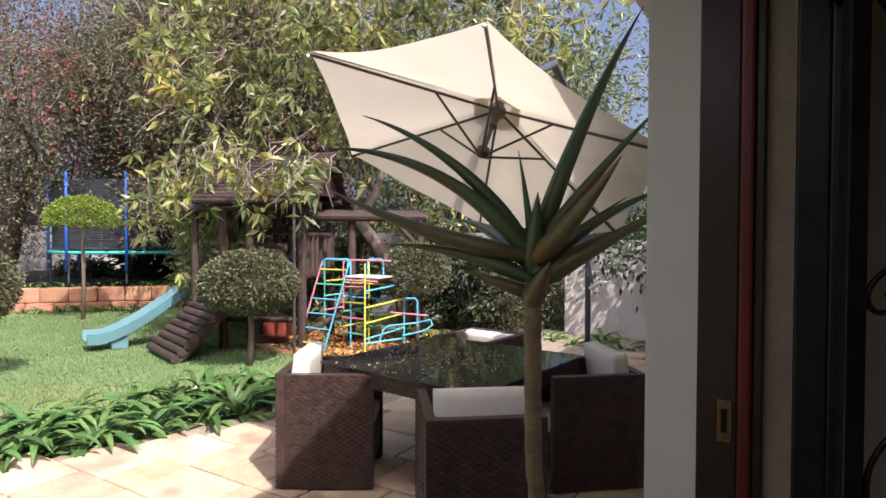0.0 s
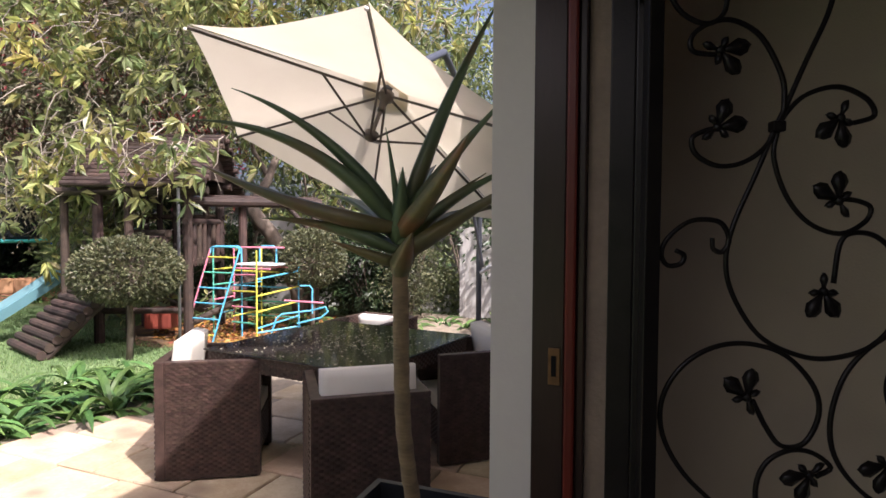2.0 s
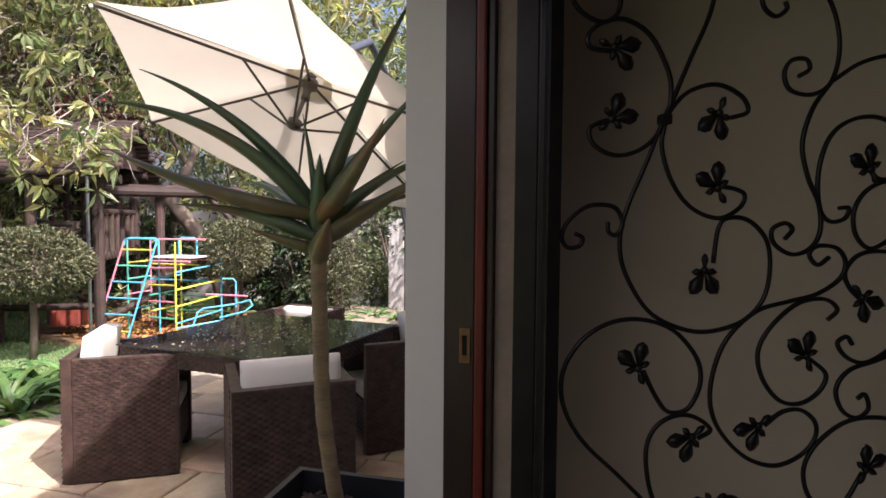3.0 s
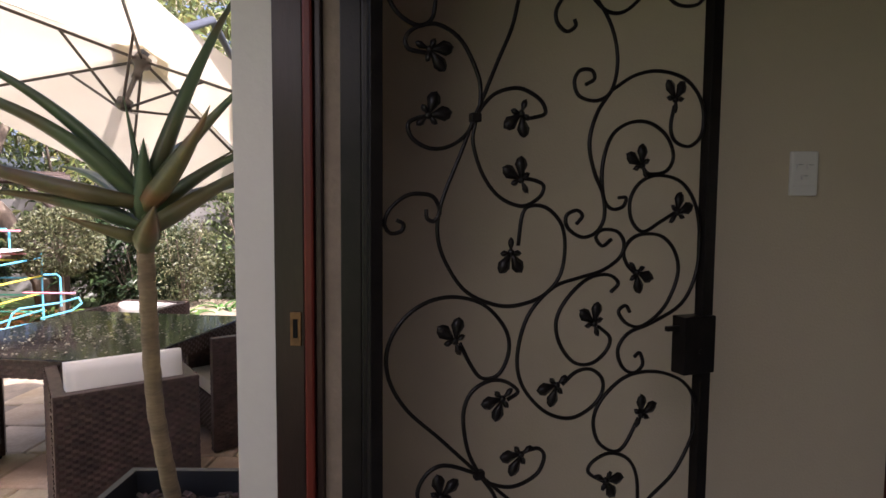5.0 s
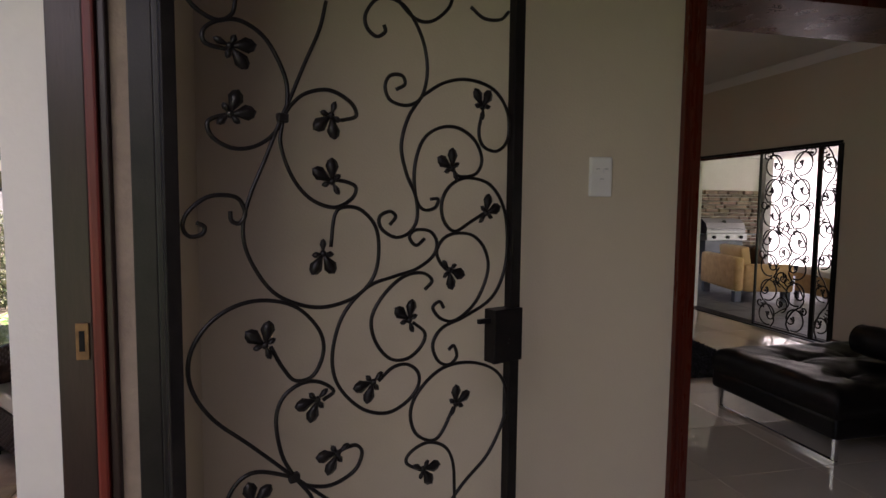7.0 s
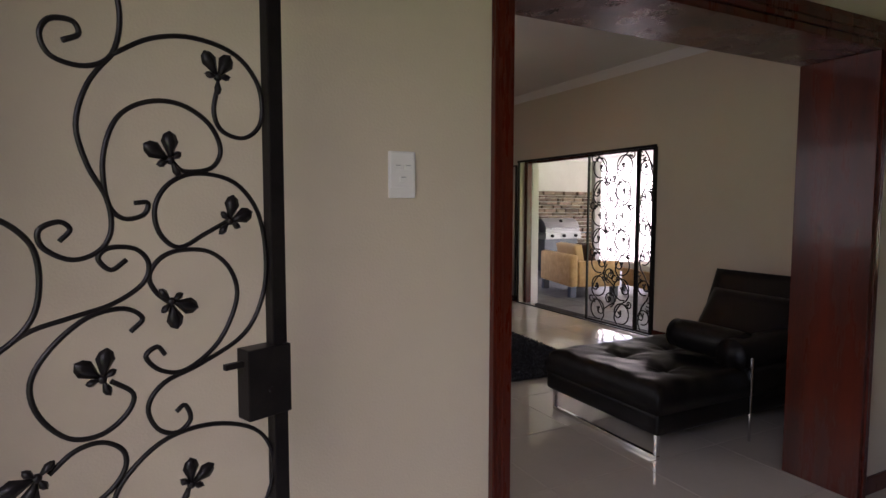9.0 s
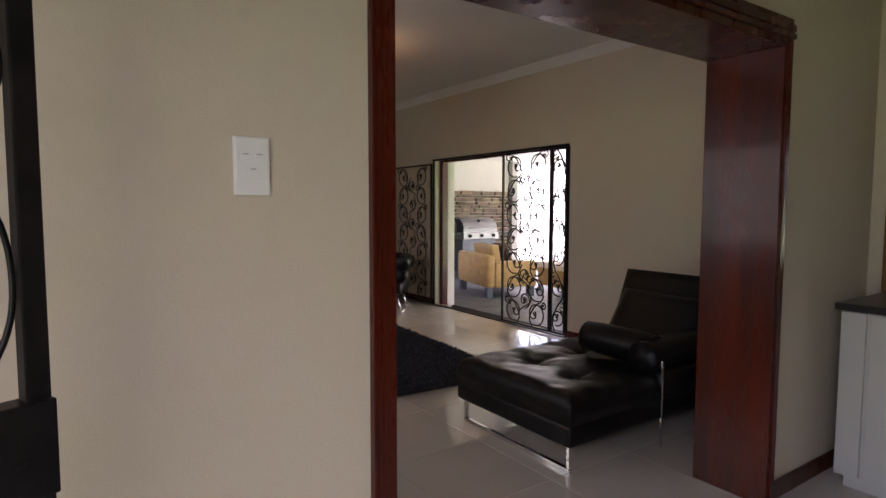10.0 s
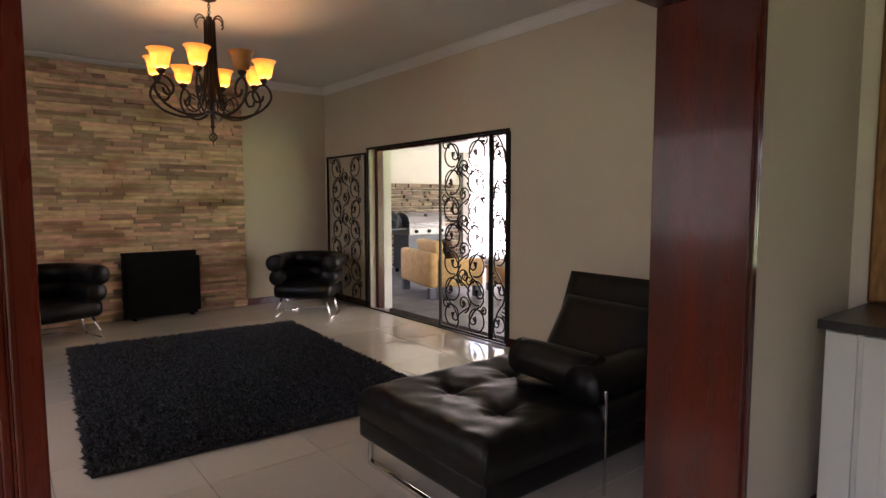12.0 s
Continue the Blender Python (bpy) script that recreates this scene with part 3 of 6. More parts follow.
sc((0.565, 1.292), (0.541, 1.277), (0.523, 1.297), (0.540, 1.313), (0.580, 1.309), (0.600, 1.283), (0.589, 1.250), (0.542, 1.222), (0.482, 1.208), (0.417, 1.190), (0.360, 1.139), (0.334, 1.074), (0.332, 1.012), (0.356, 0.960), (0.407, 0.912), (0.467, 0.893), (0.520, 0.910), (0.550, 0.942), (0.549, 0.975), (0.518, 0.999), (0.479, 0.997), (0.443, 0.972))
sc((0.567, 1.172), (0.587, 1.192), (0.558, 1.212), (0.505, 1.205), (0.453, 1.165), (0.425, 1.117), (0.434, 1.065), (0.471, 1.020), (0.517, 1.012), (0.556, 1.035), (0.568, 1.067), (0.535, 1.096))
sc((0.244, 0.800), (0.154, 0.890), (0.083, 0.959), (0.046, 1.026), (0.045, 1.088), (0.077, 1.141), (0.129, 1.173), (0.190, 1.179), (0.253, 1.158), (0.300, 1.107), (0.310, 1.058), (0.287, 1.011), (0.248, 1.006), (0.222, 1.036), (0.197, 1.084))
sc((0.244, 0.800), (0.217, 0.856), (0.206, 0.930), (0.222, 0.976), (0.261, 0.998), (0.301, 0.994), (0.333, 0.969), (0.308, 0.953))
sc((0.244, 0.800), (0.270, 0.776), (0.325, 0.760), (0.381, 0.777), (0.401, 0.813), (0.387, 0.835), (0.359, 0.835), (0.341, 0.828))
sc((0.244, 0.800), (0.179, 0.829), (0.143, 0.830), (0.116, 0.808), (0.107, 0.775), (0.131, 0.734), (0.160, 0.758))
sc((0.244, 0.800), (0.325, 0.724), (0.427, 0.637), (0.521, 0.520))
sc((0.244, 0.800), (0.284, 0.739), (0.293, 0.668), (0.259, 0.587))
sc((0.585, 0.560), (0.683, 0.658), (0.769, 0.721), (0.825, 0.814), (0.827, 0.886), (0.788, 0.942), (0.707, 0.975), (0.622, 0.974), (0.558, 0.935), (0.529, 0.885), (0.542, 0.829), (0.586, 0.799), (0.618, 0.810), (0.656, 0.870))
sc((0.665, 0.540), (0.661, 0.653), (0.655, 0.727), (0.629, 0.774), (0.578, 0.796), (0.531, 0.784), (0.519, 0.759), (0.567, 0.727))
sc((0.039, 1.760), (0.065, 1.723), (0.105, 1.706), (0.133, 1.723), (0.141, 1.766))
sc((0.490, 1.821), (0.535, 1.789), (0.581, 1.792), (0.627, 1.830), (0.642, 1.869))
sc((0.693, 1.846), (0.735, 1.827), (0.787, 1.834), (0.813, 1.858))
gl(0.126, 1.662, -20)
gl(0.124, 1.537, 40)
gl(0.308, 1.268, -90)
gl(0.327, 1.554, -110)
gl(0.329, 1.418, 120)
gl(0.639, 1.458, 120)
gl(0.729, 1.612, 90)
gl(0.745, 1.352, 50)
gl(0.633, 1.215, -50)
gl(0.426, 0.974, -140)
gl(0.520, 1.104, 110)
gl(0.184, 1.090, 110)
gl(0.293, 0.959, -140)
gl(0.339, 0.831, -150)
gl(0.155, 0.769, 70)
gl(0.658, 0.878, 60)
gl(0.562, 0.736, -30)

for u, z in ((0.226, 1.540), (0.243, 0.800)):
    bm = bmesh.new()
    box(bm, u - 0.011, -0.009, z - 0.009, u + 0.011, 0.009, z + 0.009, bev=0.003, m=None)
    part("collar", bm, IRON, gate)
gate_post = thing("gate_frame", "black steel gate frame fixed to the door reveal", "gate frame", kind="structure")
part("outer_post", boxes((0.308, 0.884, 0, 0.350, 0.931, 2.14), bev=0.003), IRON, gate_post)
part("inner_post", boxes((0.3505, 0.876, 0, 0.364, 0.931, 2.14), bev=0.003), IRON, gate_post)
part("head", boxes((0.308, -1.28, 2.10, 0.362, 0.875, 2.14), bev=0.003), IRON, gate_post)


# living room gates: panels filled with mirrored scrolls and leaves
def gate_panel(name, label, w, h, m, seed, thick=0.0062):
    g = thing(name, label, "gate", m)
    rnd = random.Random(seed)
    part("stile", boxes((0, -0.012, 0.02, 0.022, 0.012, h), bev=0.003), IRON, g)
    part("stile", boxes((w - 0.022, -0.012, 0.02, w, 0.012, h), bev=0.003), IRON, g)
    part("top_rail", boxes((0.022, -0.012, h - 0.022, w - 0.022, 0.012, h), bev=0.003), IRON, g)
    part("bottom_rail", boxes((0.022, -0.012, 0.02, w - 0.022, 0.012, 0.042), bev=0.003), IRON, g)
    cols = 2 if w > 0.5 else 1
    cw = (w - 0.044) / cols
    rows = round(h / (0.30 if cols == 2 else 0.34))
    rh = (h - 0.066) / rows
    for c in range(cols):
        for r in range(rows):
            cx, cz = 0.022 + cw * (c + 0.5), 0.044 + rh * (r + 0.5)
            f = 1 if (c + r) % 2 else -1
            R = min(cw, rh) * 0.47 * rnd.uniform(0.92, 1.04)
            e = rh * 0.5 - R
            pts = [(cx + f * x, cz + z) for x, z in arc(0, -e * 0.2, R, -110, 175, R * 0.86)] + [(cx + f * x, cz + z) for x, z in arc(-R * 0.36, -e * 0.2, R * 0.5, 175, 410, R * 0.3)]
            bar_curve(g, pts, thick, 5)
            pts = [(cx + f * x, cz + z) for x, z in arc(R * 0.9, rh * 0.42, R * 0.42, -150, 150, R * 0.16)]
            bar_curve(g, [p for p in pts if 0.01 < p[0] < w - 0.01 and 0.03 < p[1] < h - 0.01] or pts[:2], thick * 0.9, 5)
            pts = smooth_path((cx - f * R * 0.5, cz - rh * 0.5), (cx - f * R * 0.85, cz - rh * 0.2), (cx - f * R * 0.3, cz + rh * 0.25), (cx + f * R * 0.4, cz + rh * 0.5), n=6)
            bar_curve(g, pts, thick, 5)
            for lx, lz, a in ((-0.1, -0.12, 60), (0.62, 0.82, 200)):
                bm = bmesh.new()
                u = min(max(cx + f * lx * R, 0.05), w - 0.05)
                gate_leaf_shape(bm, u, min(cz + lz * R, h - 0.06), a + rnd.uniform(-40, 40), 0.037)
                part("leaf", bm, IRON, g, smooth=True)
    for c in range(cols - 1):
        for r in range(rows):
            cx, cz = 0.022 + cw * (c + 1), 0.044 + rh * (r + 1)
            f = 1 if r % 2 else -1
            R = min(cw, rh) * 0.34
            if cz + R < h:
                bar_curve(g, [(cx + f * x, cz + z) for x, z in arc(0, 0, R, -80, 250, R * 0.5)] + [(cx + f * x, cz + z) for x, z in arc(-R * 0.1, R * 0.05, R * 0.42, 250, 420, R * 0.25)], thick * 0.9, 5)
                bar_curve(g, smooth_path((cx - f * R, cz - rh * 0.5), (cx - f * R * 0.2, cz - R * 0.9), (cx + f * R * 1.1, cz), (cx + f * R * 0.5, cz + rh * 0.45), n=6), thick * 0.9, 5)
                bm = bmesh.new()
                gate_leaf_shape(bm, cx - f * R * 0.2, cz + R * 0.2, rnd.uniform(0, 360), 0.037)
                part("leaf", bm, IRON, g, smooth=True)
    return g


gate_panel("sliding_gate", "black wrought iron scrolled gate panel across the patio door", 0.80, 2.0, pose(5.612, 4.62, 0, 0, 0, 90), 3, 0.0082)
gate_panel("fixed_gate", "narrow fixed black wrought iron scrolled side panel", 0.22, 2.0, pose(5.618, 4.40, 0, 0, 0, 90), 5, 0.0075)
gate_panel("folded_gate", "black wrought iron scrolled gate folded against the wall", 1.04, 1.97, pose(5.595, 6.92, 0, 0, 0, 90), 8)
track = thing("gate_track", "black steel gate frame round the patio door", "gate frame", kind="structure")
part("head", boxes((5.606, 4.385, 2.002, 5.63, 6.92, 2.03), bev=0.002), IRON, track)
part("floor_rail", boxes((5.606, 4.40, 0.0, 5.63, 6.87, 0.012), bev=0.002), IRON, track)
part("side_post", boxes((5.606, 6.872, 0.0, 5.63, 6.905, 2.0), bev=0.002), IRON, track)
part("side_post", boxes((5.604, 4.372, 0.0, 5.63, 4.398, 2.002), bev=0.002), IRON, track)

# light switch
sw = thing("light_switch", "white plastic light switch plate with three rockers", "light switch", pose(1.538, 1.480, 1.467))
part("plate", boxes((-0.038, -0.011, -0.064, 0.041, 0.0, 0.064), bev=0.004), PLASTIC, sw)
part("inset", boxes((-0.034, -0.013, -0.036, 0.036, -0.011, 0.060), bev=0.002), PLASTIC, sw)
for x, z in ((-0.014, 0.020), (0.016, 0.020), (0.002, -0.012)):
    r = part("rocker", boxes((x - 0.010, -0.0175, z - 0.007, x + 0.010, -0.013, z + 0.007), bev=0.0012), PLASTIC, sw)
    part("mark", boxes((x - 0.006, -0.0180, z + 0.0040, x + 0.006, -0.0174, z + 0.0052)), GREY_POLE, r)

# sideboard and mirror
sb = thing("sideboard", "white lacquered sideboard with a dark stone top", "sideboard", pose(4.33, 0.0, 0))
part("body", boxes((0.02, -0.35, 0.06, 0.59, 1.378, 0.882), bev=0.003), WHITE_LAC, sb)
part("plinth", boxes((0.05, -0.33, 0.0, 0.59, 1.345, 0.06)), WHITE_LAC, sb)
part("top", boxes((-0.012, -0.37, 0.882, 0.594, 1.398, 0.917), bev=0.004), DARK_TOP, sb, "dark polished stone top")
for y0, y1 in ((1.268, 1.372), (0.80, 1.250), (0.31, 0.79), (-0.34, 0.30)):
    d = part("door" if y1 < 1.3 else "side_stile", boxes((0.0, y0, 0.075, 0.0195, y1, 0.875), bev=0.004), WHITE_LAC, sb)
    if y1 < 1.3:
        part("panel", boxes((-0.006, y0 + 0.07, 0.15, -0.0005, y1 - 0.07, 0.79), bev=0.003), WHITE_LAC, d)
mir = thing("wall_mirror", "tall mirror in a moulded gilt wooden frame above the sideboard", "mirror", pose(4.928, 0.0, 0.918))
for nm, d in (("frame_side", (-0.05, 1.28, 0, 0, 1.40, 1.35)), ("frame_side", (-0.05, -0.30, 0, 0, -0.18, 1.35)), ("frame_bottom", (-0.05, -0.18, 0, 0, 1.28, 0.12)), ("frame_top", (-0.05, -0.18, 1.23, 0, 1.28, 1.35))):
    fr = part(nm, boxes(d, bev=0.014), GOLD, mir)
    if nm == "frame_side":
        part("bead", boxes((d[0] - 0.012, d[1] + 0.035, 0.09, d[0] + 0.004, d[1] + 0.055, 1.26), bev=0.005), GOLD, fr)
part("glass", boxes((-0.02, -0.19, 0.1, -0.01, 1.29, 1.25)), MIRROR, mir)

# ---------------------------------------------------------------- living room things
# stone cladding on the far wall, laid in short strips
stone_wall = thing("stone_cladding", "honey sandstone strip cladding on the chimney breast", "stone wall", kind="structure")
part("chimney_breast", boxes((1.9, 8.0, 0, 4.43, 8.068, 2.86)), GROUT, stone_wall)

fp = thing("fireplace", "black fireplace insert with a dark screen", "fireplace", pose(3.395, 7.93, 0))
part("surround", boxes((-0.40, -0.03, 0.02, 0.40, 0.05, 0.78), bev=0.004), FIREBOX, fp)
part("screen", boxes((-0.36, -0.05, 0.05, 0.43, -0.0305, 0.72), bev=0.004), FIREBOX, fp)
for x in (-0.3, 0.33):
    part("foot", boxes((x - 0.02, -0.07, 0.0, x + 0.02, 0.03, 0.02)), FIREBOX, fp)

# shag rug
rug = thing("shag_rug", "black shaggy rug on the tiled floor", "rug", pose(3.30, 5.21, 0.0, 0, 0, -3.5))
part("backing", boxes((-1.04, -1.47, 0.001, 1.04, 1.47, 0.018), bev=0.006), SHAG, rug)
rs = np.random.RandomState(4)
NT = 60000
bx, by = rs.uniform(-1.05, 1.05, NT), rs.uniform(-1.48, 1.48, NT)
an, ln, lean = rs.uniform(0, 6.283, NT), rs.uniform(0.028, 0.048, NT), rs.uniform(0.3, 0.95, NT)
dx, dy = np.cos(an), np.sin(an)
base = np.stack([bx, by, np.full(NT, 0.012)], 1)
side = np.stack([-dy, dx, np.zeros(NT)], 1) * 0.0032
tip = base + np.stack([dx * lean * ln, dy * lean * ln, ln * np.sqrt(1 - lean ** 2 * 0.8)], 1)
mid = base + np.stack([dx * lean * ln * 0.3, dy * lean * ln * 0.3, ln * 0.62], 1)
vv = np.stack([base - side, base + side, mid + side * 1.3, tip, mid - side * 1.3], 1).reshape(-1, 3)
k = np.arange(NT)[:, None] * 5
raw("shag", vv.tolist(), (k + np.arange(5)).tolist(), SHAG, rug)["kind"] = "stuff"

# chaise longue
ch = thing("chaise_longue", "black tufted leather chaise longue on chrome legs", "chaise longue", pose(3.30, 2.16, 0))
bm = bmesh.new()
box(bm, 0.0, 0.0, 0.145, 1.95, 0.98, 0.27, bev=0.03, seg=3)
part("base", bm, LEATHER, ch, smooth=True)
bm = bmesh.new()
NX, NY = 110, 58
tufts = [(0.36 + 0.44 * i, 0.29 + 0.36 * j) for i in range(3) for j in range(2)]
grid = []
for i in range(NX + 1):
    row = []
    for j in range(NY + 1):
        x, y = 1.95 * i / NX, 0.98 * j / NY
        z = 0.40
        for tx, ty in tufts:
            dd = math.hypot(x - tx, y - ty)
            an = math.atan2(y - ty, x - tx)
            z -= 0.050 * math.exp(-dd / 0.085) * (1 + 0.35 * math.cos(4 * an) + 0.12 * math.sin(9 * an + tx * 7)) + 0.010 * math.exp(-abs(abs(x - tx) - abs(y - ty)) / 0.02) * math.exp(-dd / 0.13)
        z += 0.010 * noise.noise((x * 9, y * 9, 0.3))
        ed = min(x, 1.95 - x, y, 0.98 - y)
        z += 0.022
        if ed < 0.07:
            z -= 0.07 * (1 - math.sqrt(max(0, 1 - (1 - ed / 0.07) ** 2)))
        row.append(bm.verts.new((x, y, z)))
    grid.append(row)
for i in range(NX):
    for j in range(NY):
        bm.faces.new((grid[i][j], grid[i + 1][j], grid[i + 1][j + 1], grid[i][j + 1]))
rim = [grid[i][0] for i in range(NX + 1)] + [grid[NX][j] for j in range(1, NY + 1)] + [grid[i][NY] for i in range(NX - 1, -1, -1)] + [grid[0][j] for j in range(NY - 1, 0, -1)]
low = [bm.verts.new((v.co.x, v.co.y, 0.262)) for v in rim]
for i in range(len(rim)):
    bm.faces.new((rim[i], low[i], low[(i + 1) % len(rim)], rim[(i + 1) % len(rim)]))
bm.faces.new(low)
part("seat", bm, LEATHER, ch, smooth=True)
for tx, ty in tufts:
    bm = bmesh.new()
    bmesh.ops.create_uvsphere(bm, u_segments=10, v_segments=6, radius=0.012, matrix=Matrix.Translation((tx, ty, 0.362)))
    part("button", bm, LEATHER, ch, smooth=True)
for x, y0, y1 in ((0.045, 0.03, 0.94), (1.72, 0.03, 0.94)):
    bm = bmesh.new()
    box(bm, x - 0.012, y0, 0.0, x + 0.012, y1, 0.024, bev=0.003)
    box(bm, x - 0.012, y0, 0.0241, x + 0.012, y0 + 0.024, 0.16, bev=0.003)
    box(bm, x - 0.012, y1 - 0.024, 0.0241, x + 0.012, y1, 0.16, bev=0.003)
    part("leg_frame", bm, CHROME, ch, "chrome leg frame")
bm = bmesh.new()
box(bm, 0.719, -0.031, 0.0, 0.732, -0.018, 0.50, bev=0.003)
part("arm_post", bm, CHROME, ch, "chrome arm post")
bm = bmesh.new()
cushion(bm, 0.70, 0.98, 0.12, pose(1.70, 0.52, 0.52, 0, -68, 0), 0.25)
part("backrest", bm, LEATHER, ch, smooth=True)
bm = bmesh.new()
sweep(bm, [(0.70, 0.10, 0.49), (0.72, 0.10, 0.49), (1.0, 0.10, 0.50), (1.5, 0.10, 0.51), (1.90, 0.10, 0.52)], 0.10, 22)
part("arm_bolster", bm, LEATHER, ch, smooth=True)
bm = bmesh.new()
box(bm, 0.74, -0.012, 0.262, 1.93, 0.14, 0.43, bev=0.04, seg=3)
part("arm_base", bm, LEATHER, ch, smooth=True)
pil = thing("throw_pillow", "black leather pillow on the chaise longue", "pillow", pose(4.80, 2.64, 0.50, 0, -58, -4))
bm = bmesh.new()
cushion(bm, 0.42, 0.74, 0.22, None, 0.8)
part("cover", bm, LEATHER, pil, smooth=True)


# round bolster lying across the seat, against the arm
bol = thing("bolster_cushion", "black leather bolster cushion across the chaise seat", "bolster", pose(4.12, 2.23, 0.522))
bm = bmesh.new()
lathe(bm, [(0.0, 0.0), (0.075, 0.006), (0.094, 0.03), (0.100, 0.10), (0.102, 0.28), (0.100, 0.46), (0.094, 0.53), (0.075, 0.554), (0.0, 0.56)], 24, Matrix.Rotation(radians(-90), 4, "X"))
part("cover", bm, LEATHER, bol, smooth=True)
for y in (0.022, 0.538):
    bm = bmesh.new()
    sweep(bm, [(0.092 * math.cos(t), y, 0.092 * math.sin(t)) for t in np.linspace(0, 6.283, 25)], 0.004, 6, closed=True)
    part("piping", bm, LEATHER, bol, smooth=True)


# rolled-back leather armchairs on chrome tube
def roll_chair(m, group="black roll armchairs"):
    c = thing("tub_armchair", "black leather roll armchair on a chrome tube frame", "armchair", m, group)
    for z, r, w, y0 in ((0.645, 0.098, 0.325, -0.31), (0.475, 0.095, 0.30, -0.29)):
        bm = bmesh.new()
        pts = [(-w, y, z) for y in np.linspace(y0, 0.04, 5)] + [(-w * math.cos(radians(t)), 0.05 + 0.30 * math.sin(radians(t)), z) for t in range(6, 175, 8)] + [(w, y, z) for y in np.linspace(0.04, y0, 5)]
        sweep(bm, pts, r, 18)
        for sx in (-1, 1):
            lathe(bm, [(r, 0.0), (r * 0.97, 0.014), (r * 0.86, 0.022), (0.0, 0.024)], 18, Matrix.Translation((sx * w, y0, z)) @ Matrix.Rotation(radians(90), 4, "X"))
        part("back_roll", bm, LEATHER, c, smooth=True)
    bm = bmesh.new()
    box(bm, -0.34, -0.35, 0.235, 0.34, 0.30, 0.405, bev=0.078, seg=5)
    part("seat", bm, LEATHER, c, smooth=True)
    bm = bmesh.new()
    ring = [(-0.33, -0.33, 0.014), (-0.335, -0.1, 0.014)] + [(-0.335 * math.cos(radians(t)), 0.02 + 0.33 * math.sin(radians(t)), 0.014) for t in range(0, 181, 10)] + [(0.335, -0.1, 0.014), (0.33, -0.33, 0.014)]
    sweep(bm, ring, 0.012, 10)
    part("floor_tube", bm, CHROME, c, "chrome floor tube", True)
    for x, y, k in ((-0.33, -0.33, 0.76), (0.33, -0.33, 0.76), (-0.335, 0.02, 0.8), (0.335, 0.02, 0.8)):
        bm = bmesh.new()
        rod(bm, (x * k, y * k, 0.26), (x, y, 0.014), 0.013, 10)
        part("leg", bm, CHROME, c, "chrome tube leg", True)
    return c


roll_chair(pose(4.86, 7.02, 0, 0, 0, -42))
roll_chair(pose(2.26, 7.28, 0, 0, 0, 20))

# chandelier
chn = thing("chandelier", "bronzed iron scroll chandelier with lit amber glass shades", "chandelier", pose(3.25, 5.25, 0))
bm = bmesh.new()
lathe(bm, [(0.0, 2.92), (0.06, 2.918), (0.055, 2.90), (0.02, 2.885), (0.0, 2.88)], 20)
part("ceiling_rose", bm, RUST_IRON, chn, smooth=True)
for i in range(5):
    bm = bmesh.new()
    cz = 2.875 - i * 0.022
    pts = [((0.009 * math.cos(t) if i % 2 else 0), (0 if i % 2 else 0.009 * math.cos(t)), cz + 0.016 * math.sin(t)) for t in np.linspace(0, 6.283, 13)]
    sweep(bm, pts, 0.003, 5, closed=True)
    part("chain_link", bm, RUST_IRON, chn)
bm = bmesh.new()
lathe(bm, [(0.004, 2.78), (0.02, 2.775), (0.026, 2.74), (0.028, 2.60), (0.022, 2.5), (0.024, 2.4), (0.034, 2.28), (0.030, 2.16), (0.018, 2.06), (0.012, 1.96), (0.022, 1.945), (0.010, 1.93), (0.006, 1.90)], 14)
part("stem", bm, RUST_IRON, chn, smooth=True)
for i in range(12):
    a = 2 * math.pi * i / 12
    bm = bmesh.new()
    pts = [(r * math.cos(a), r * math.sin(a), z) for r, z in smooth_path((0.036, 2.74), (0.040, 2.5), (0.047, 2.35), (0.066, 2.22), (0.098, 2.12), n=4)]
    sweep(bm, pts, 0.0085, 5)
    part("rib", bm, RUST_IRON, chn, smooth=True)
for i in range(6):
    a = 2 * math.pi * i / 6 + 0.2
    bm = bmesh.new()
    sweep(bm, [(r * math.cos(a), r * math.sin(a), z) for r, z in smooth_path((0.02, 2.68), (0.04, 2.76), (0.085, 2.775), (0.115, 2.73), (0.10, 2.70), n=5)], 0.006, 5)
    part("crown_scroll", bm, RUST_IRON, chn, smooth=True)
bm = bmesh.new()
for i in range(6):
    a0 = math.pi * i / 3
    sweep(bm, [(0.030 * math.sin(math.pi * t) * math.cos(a0 + 2.4 * t), 0.030 * math.sin(math.pi * t) * math.sin(a0 + 2.4 * t), 1.905 - 0.075 * t) for t in np.linspace(0.02, 0.98, 12)], 0.0035, 5)
rod(bm, (0, 0, 1.83), (0, 0, 1.80), 0.004)
part("basket_finial", bm, RUST_IRON, chn)
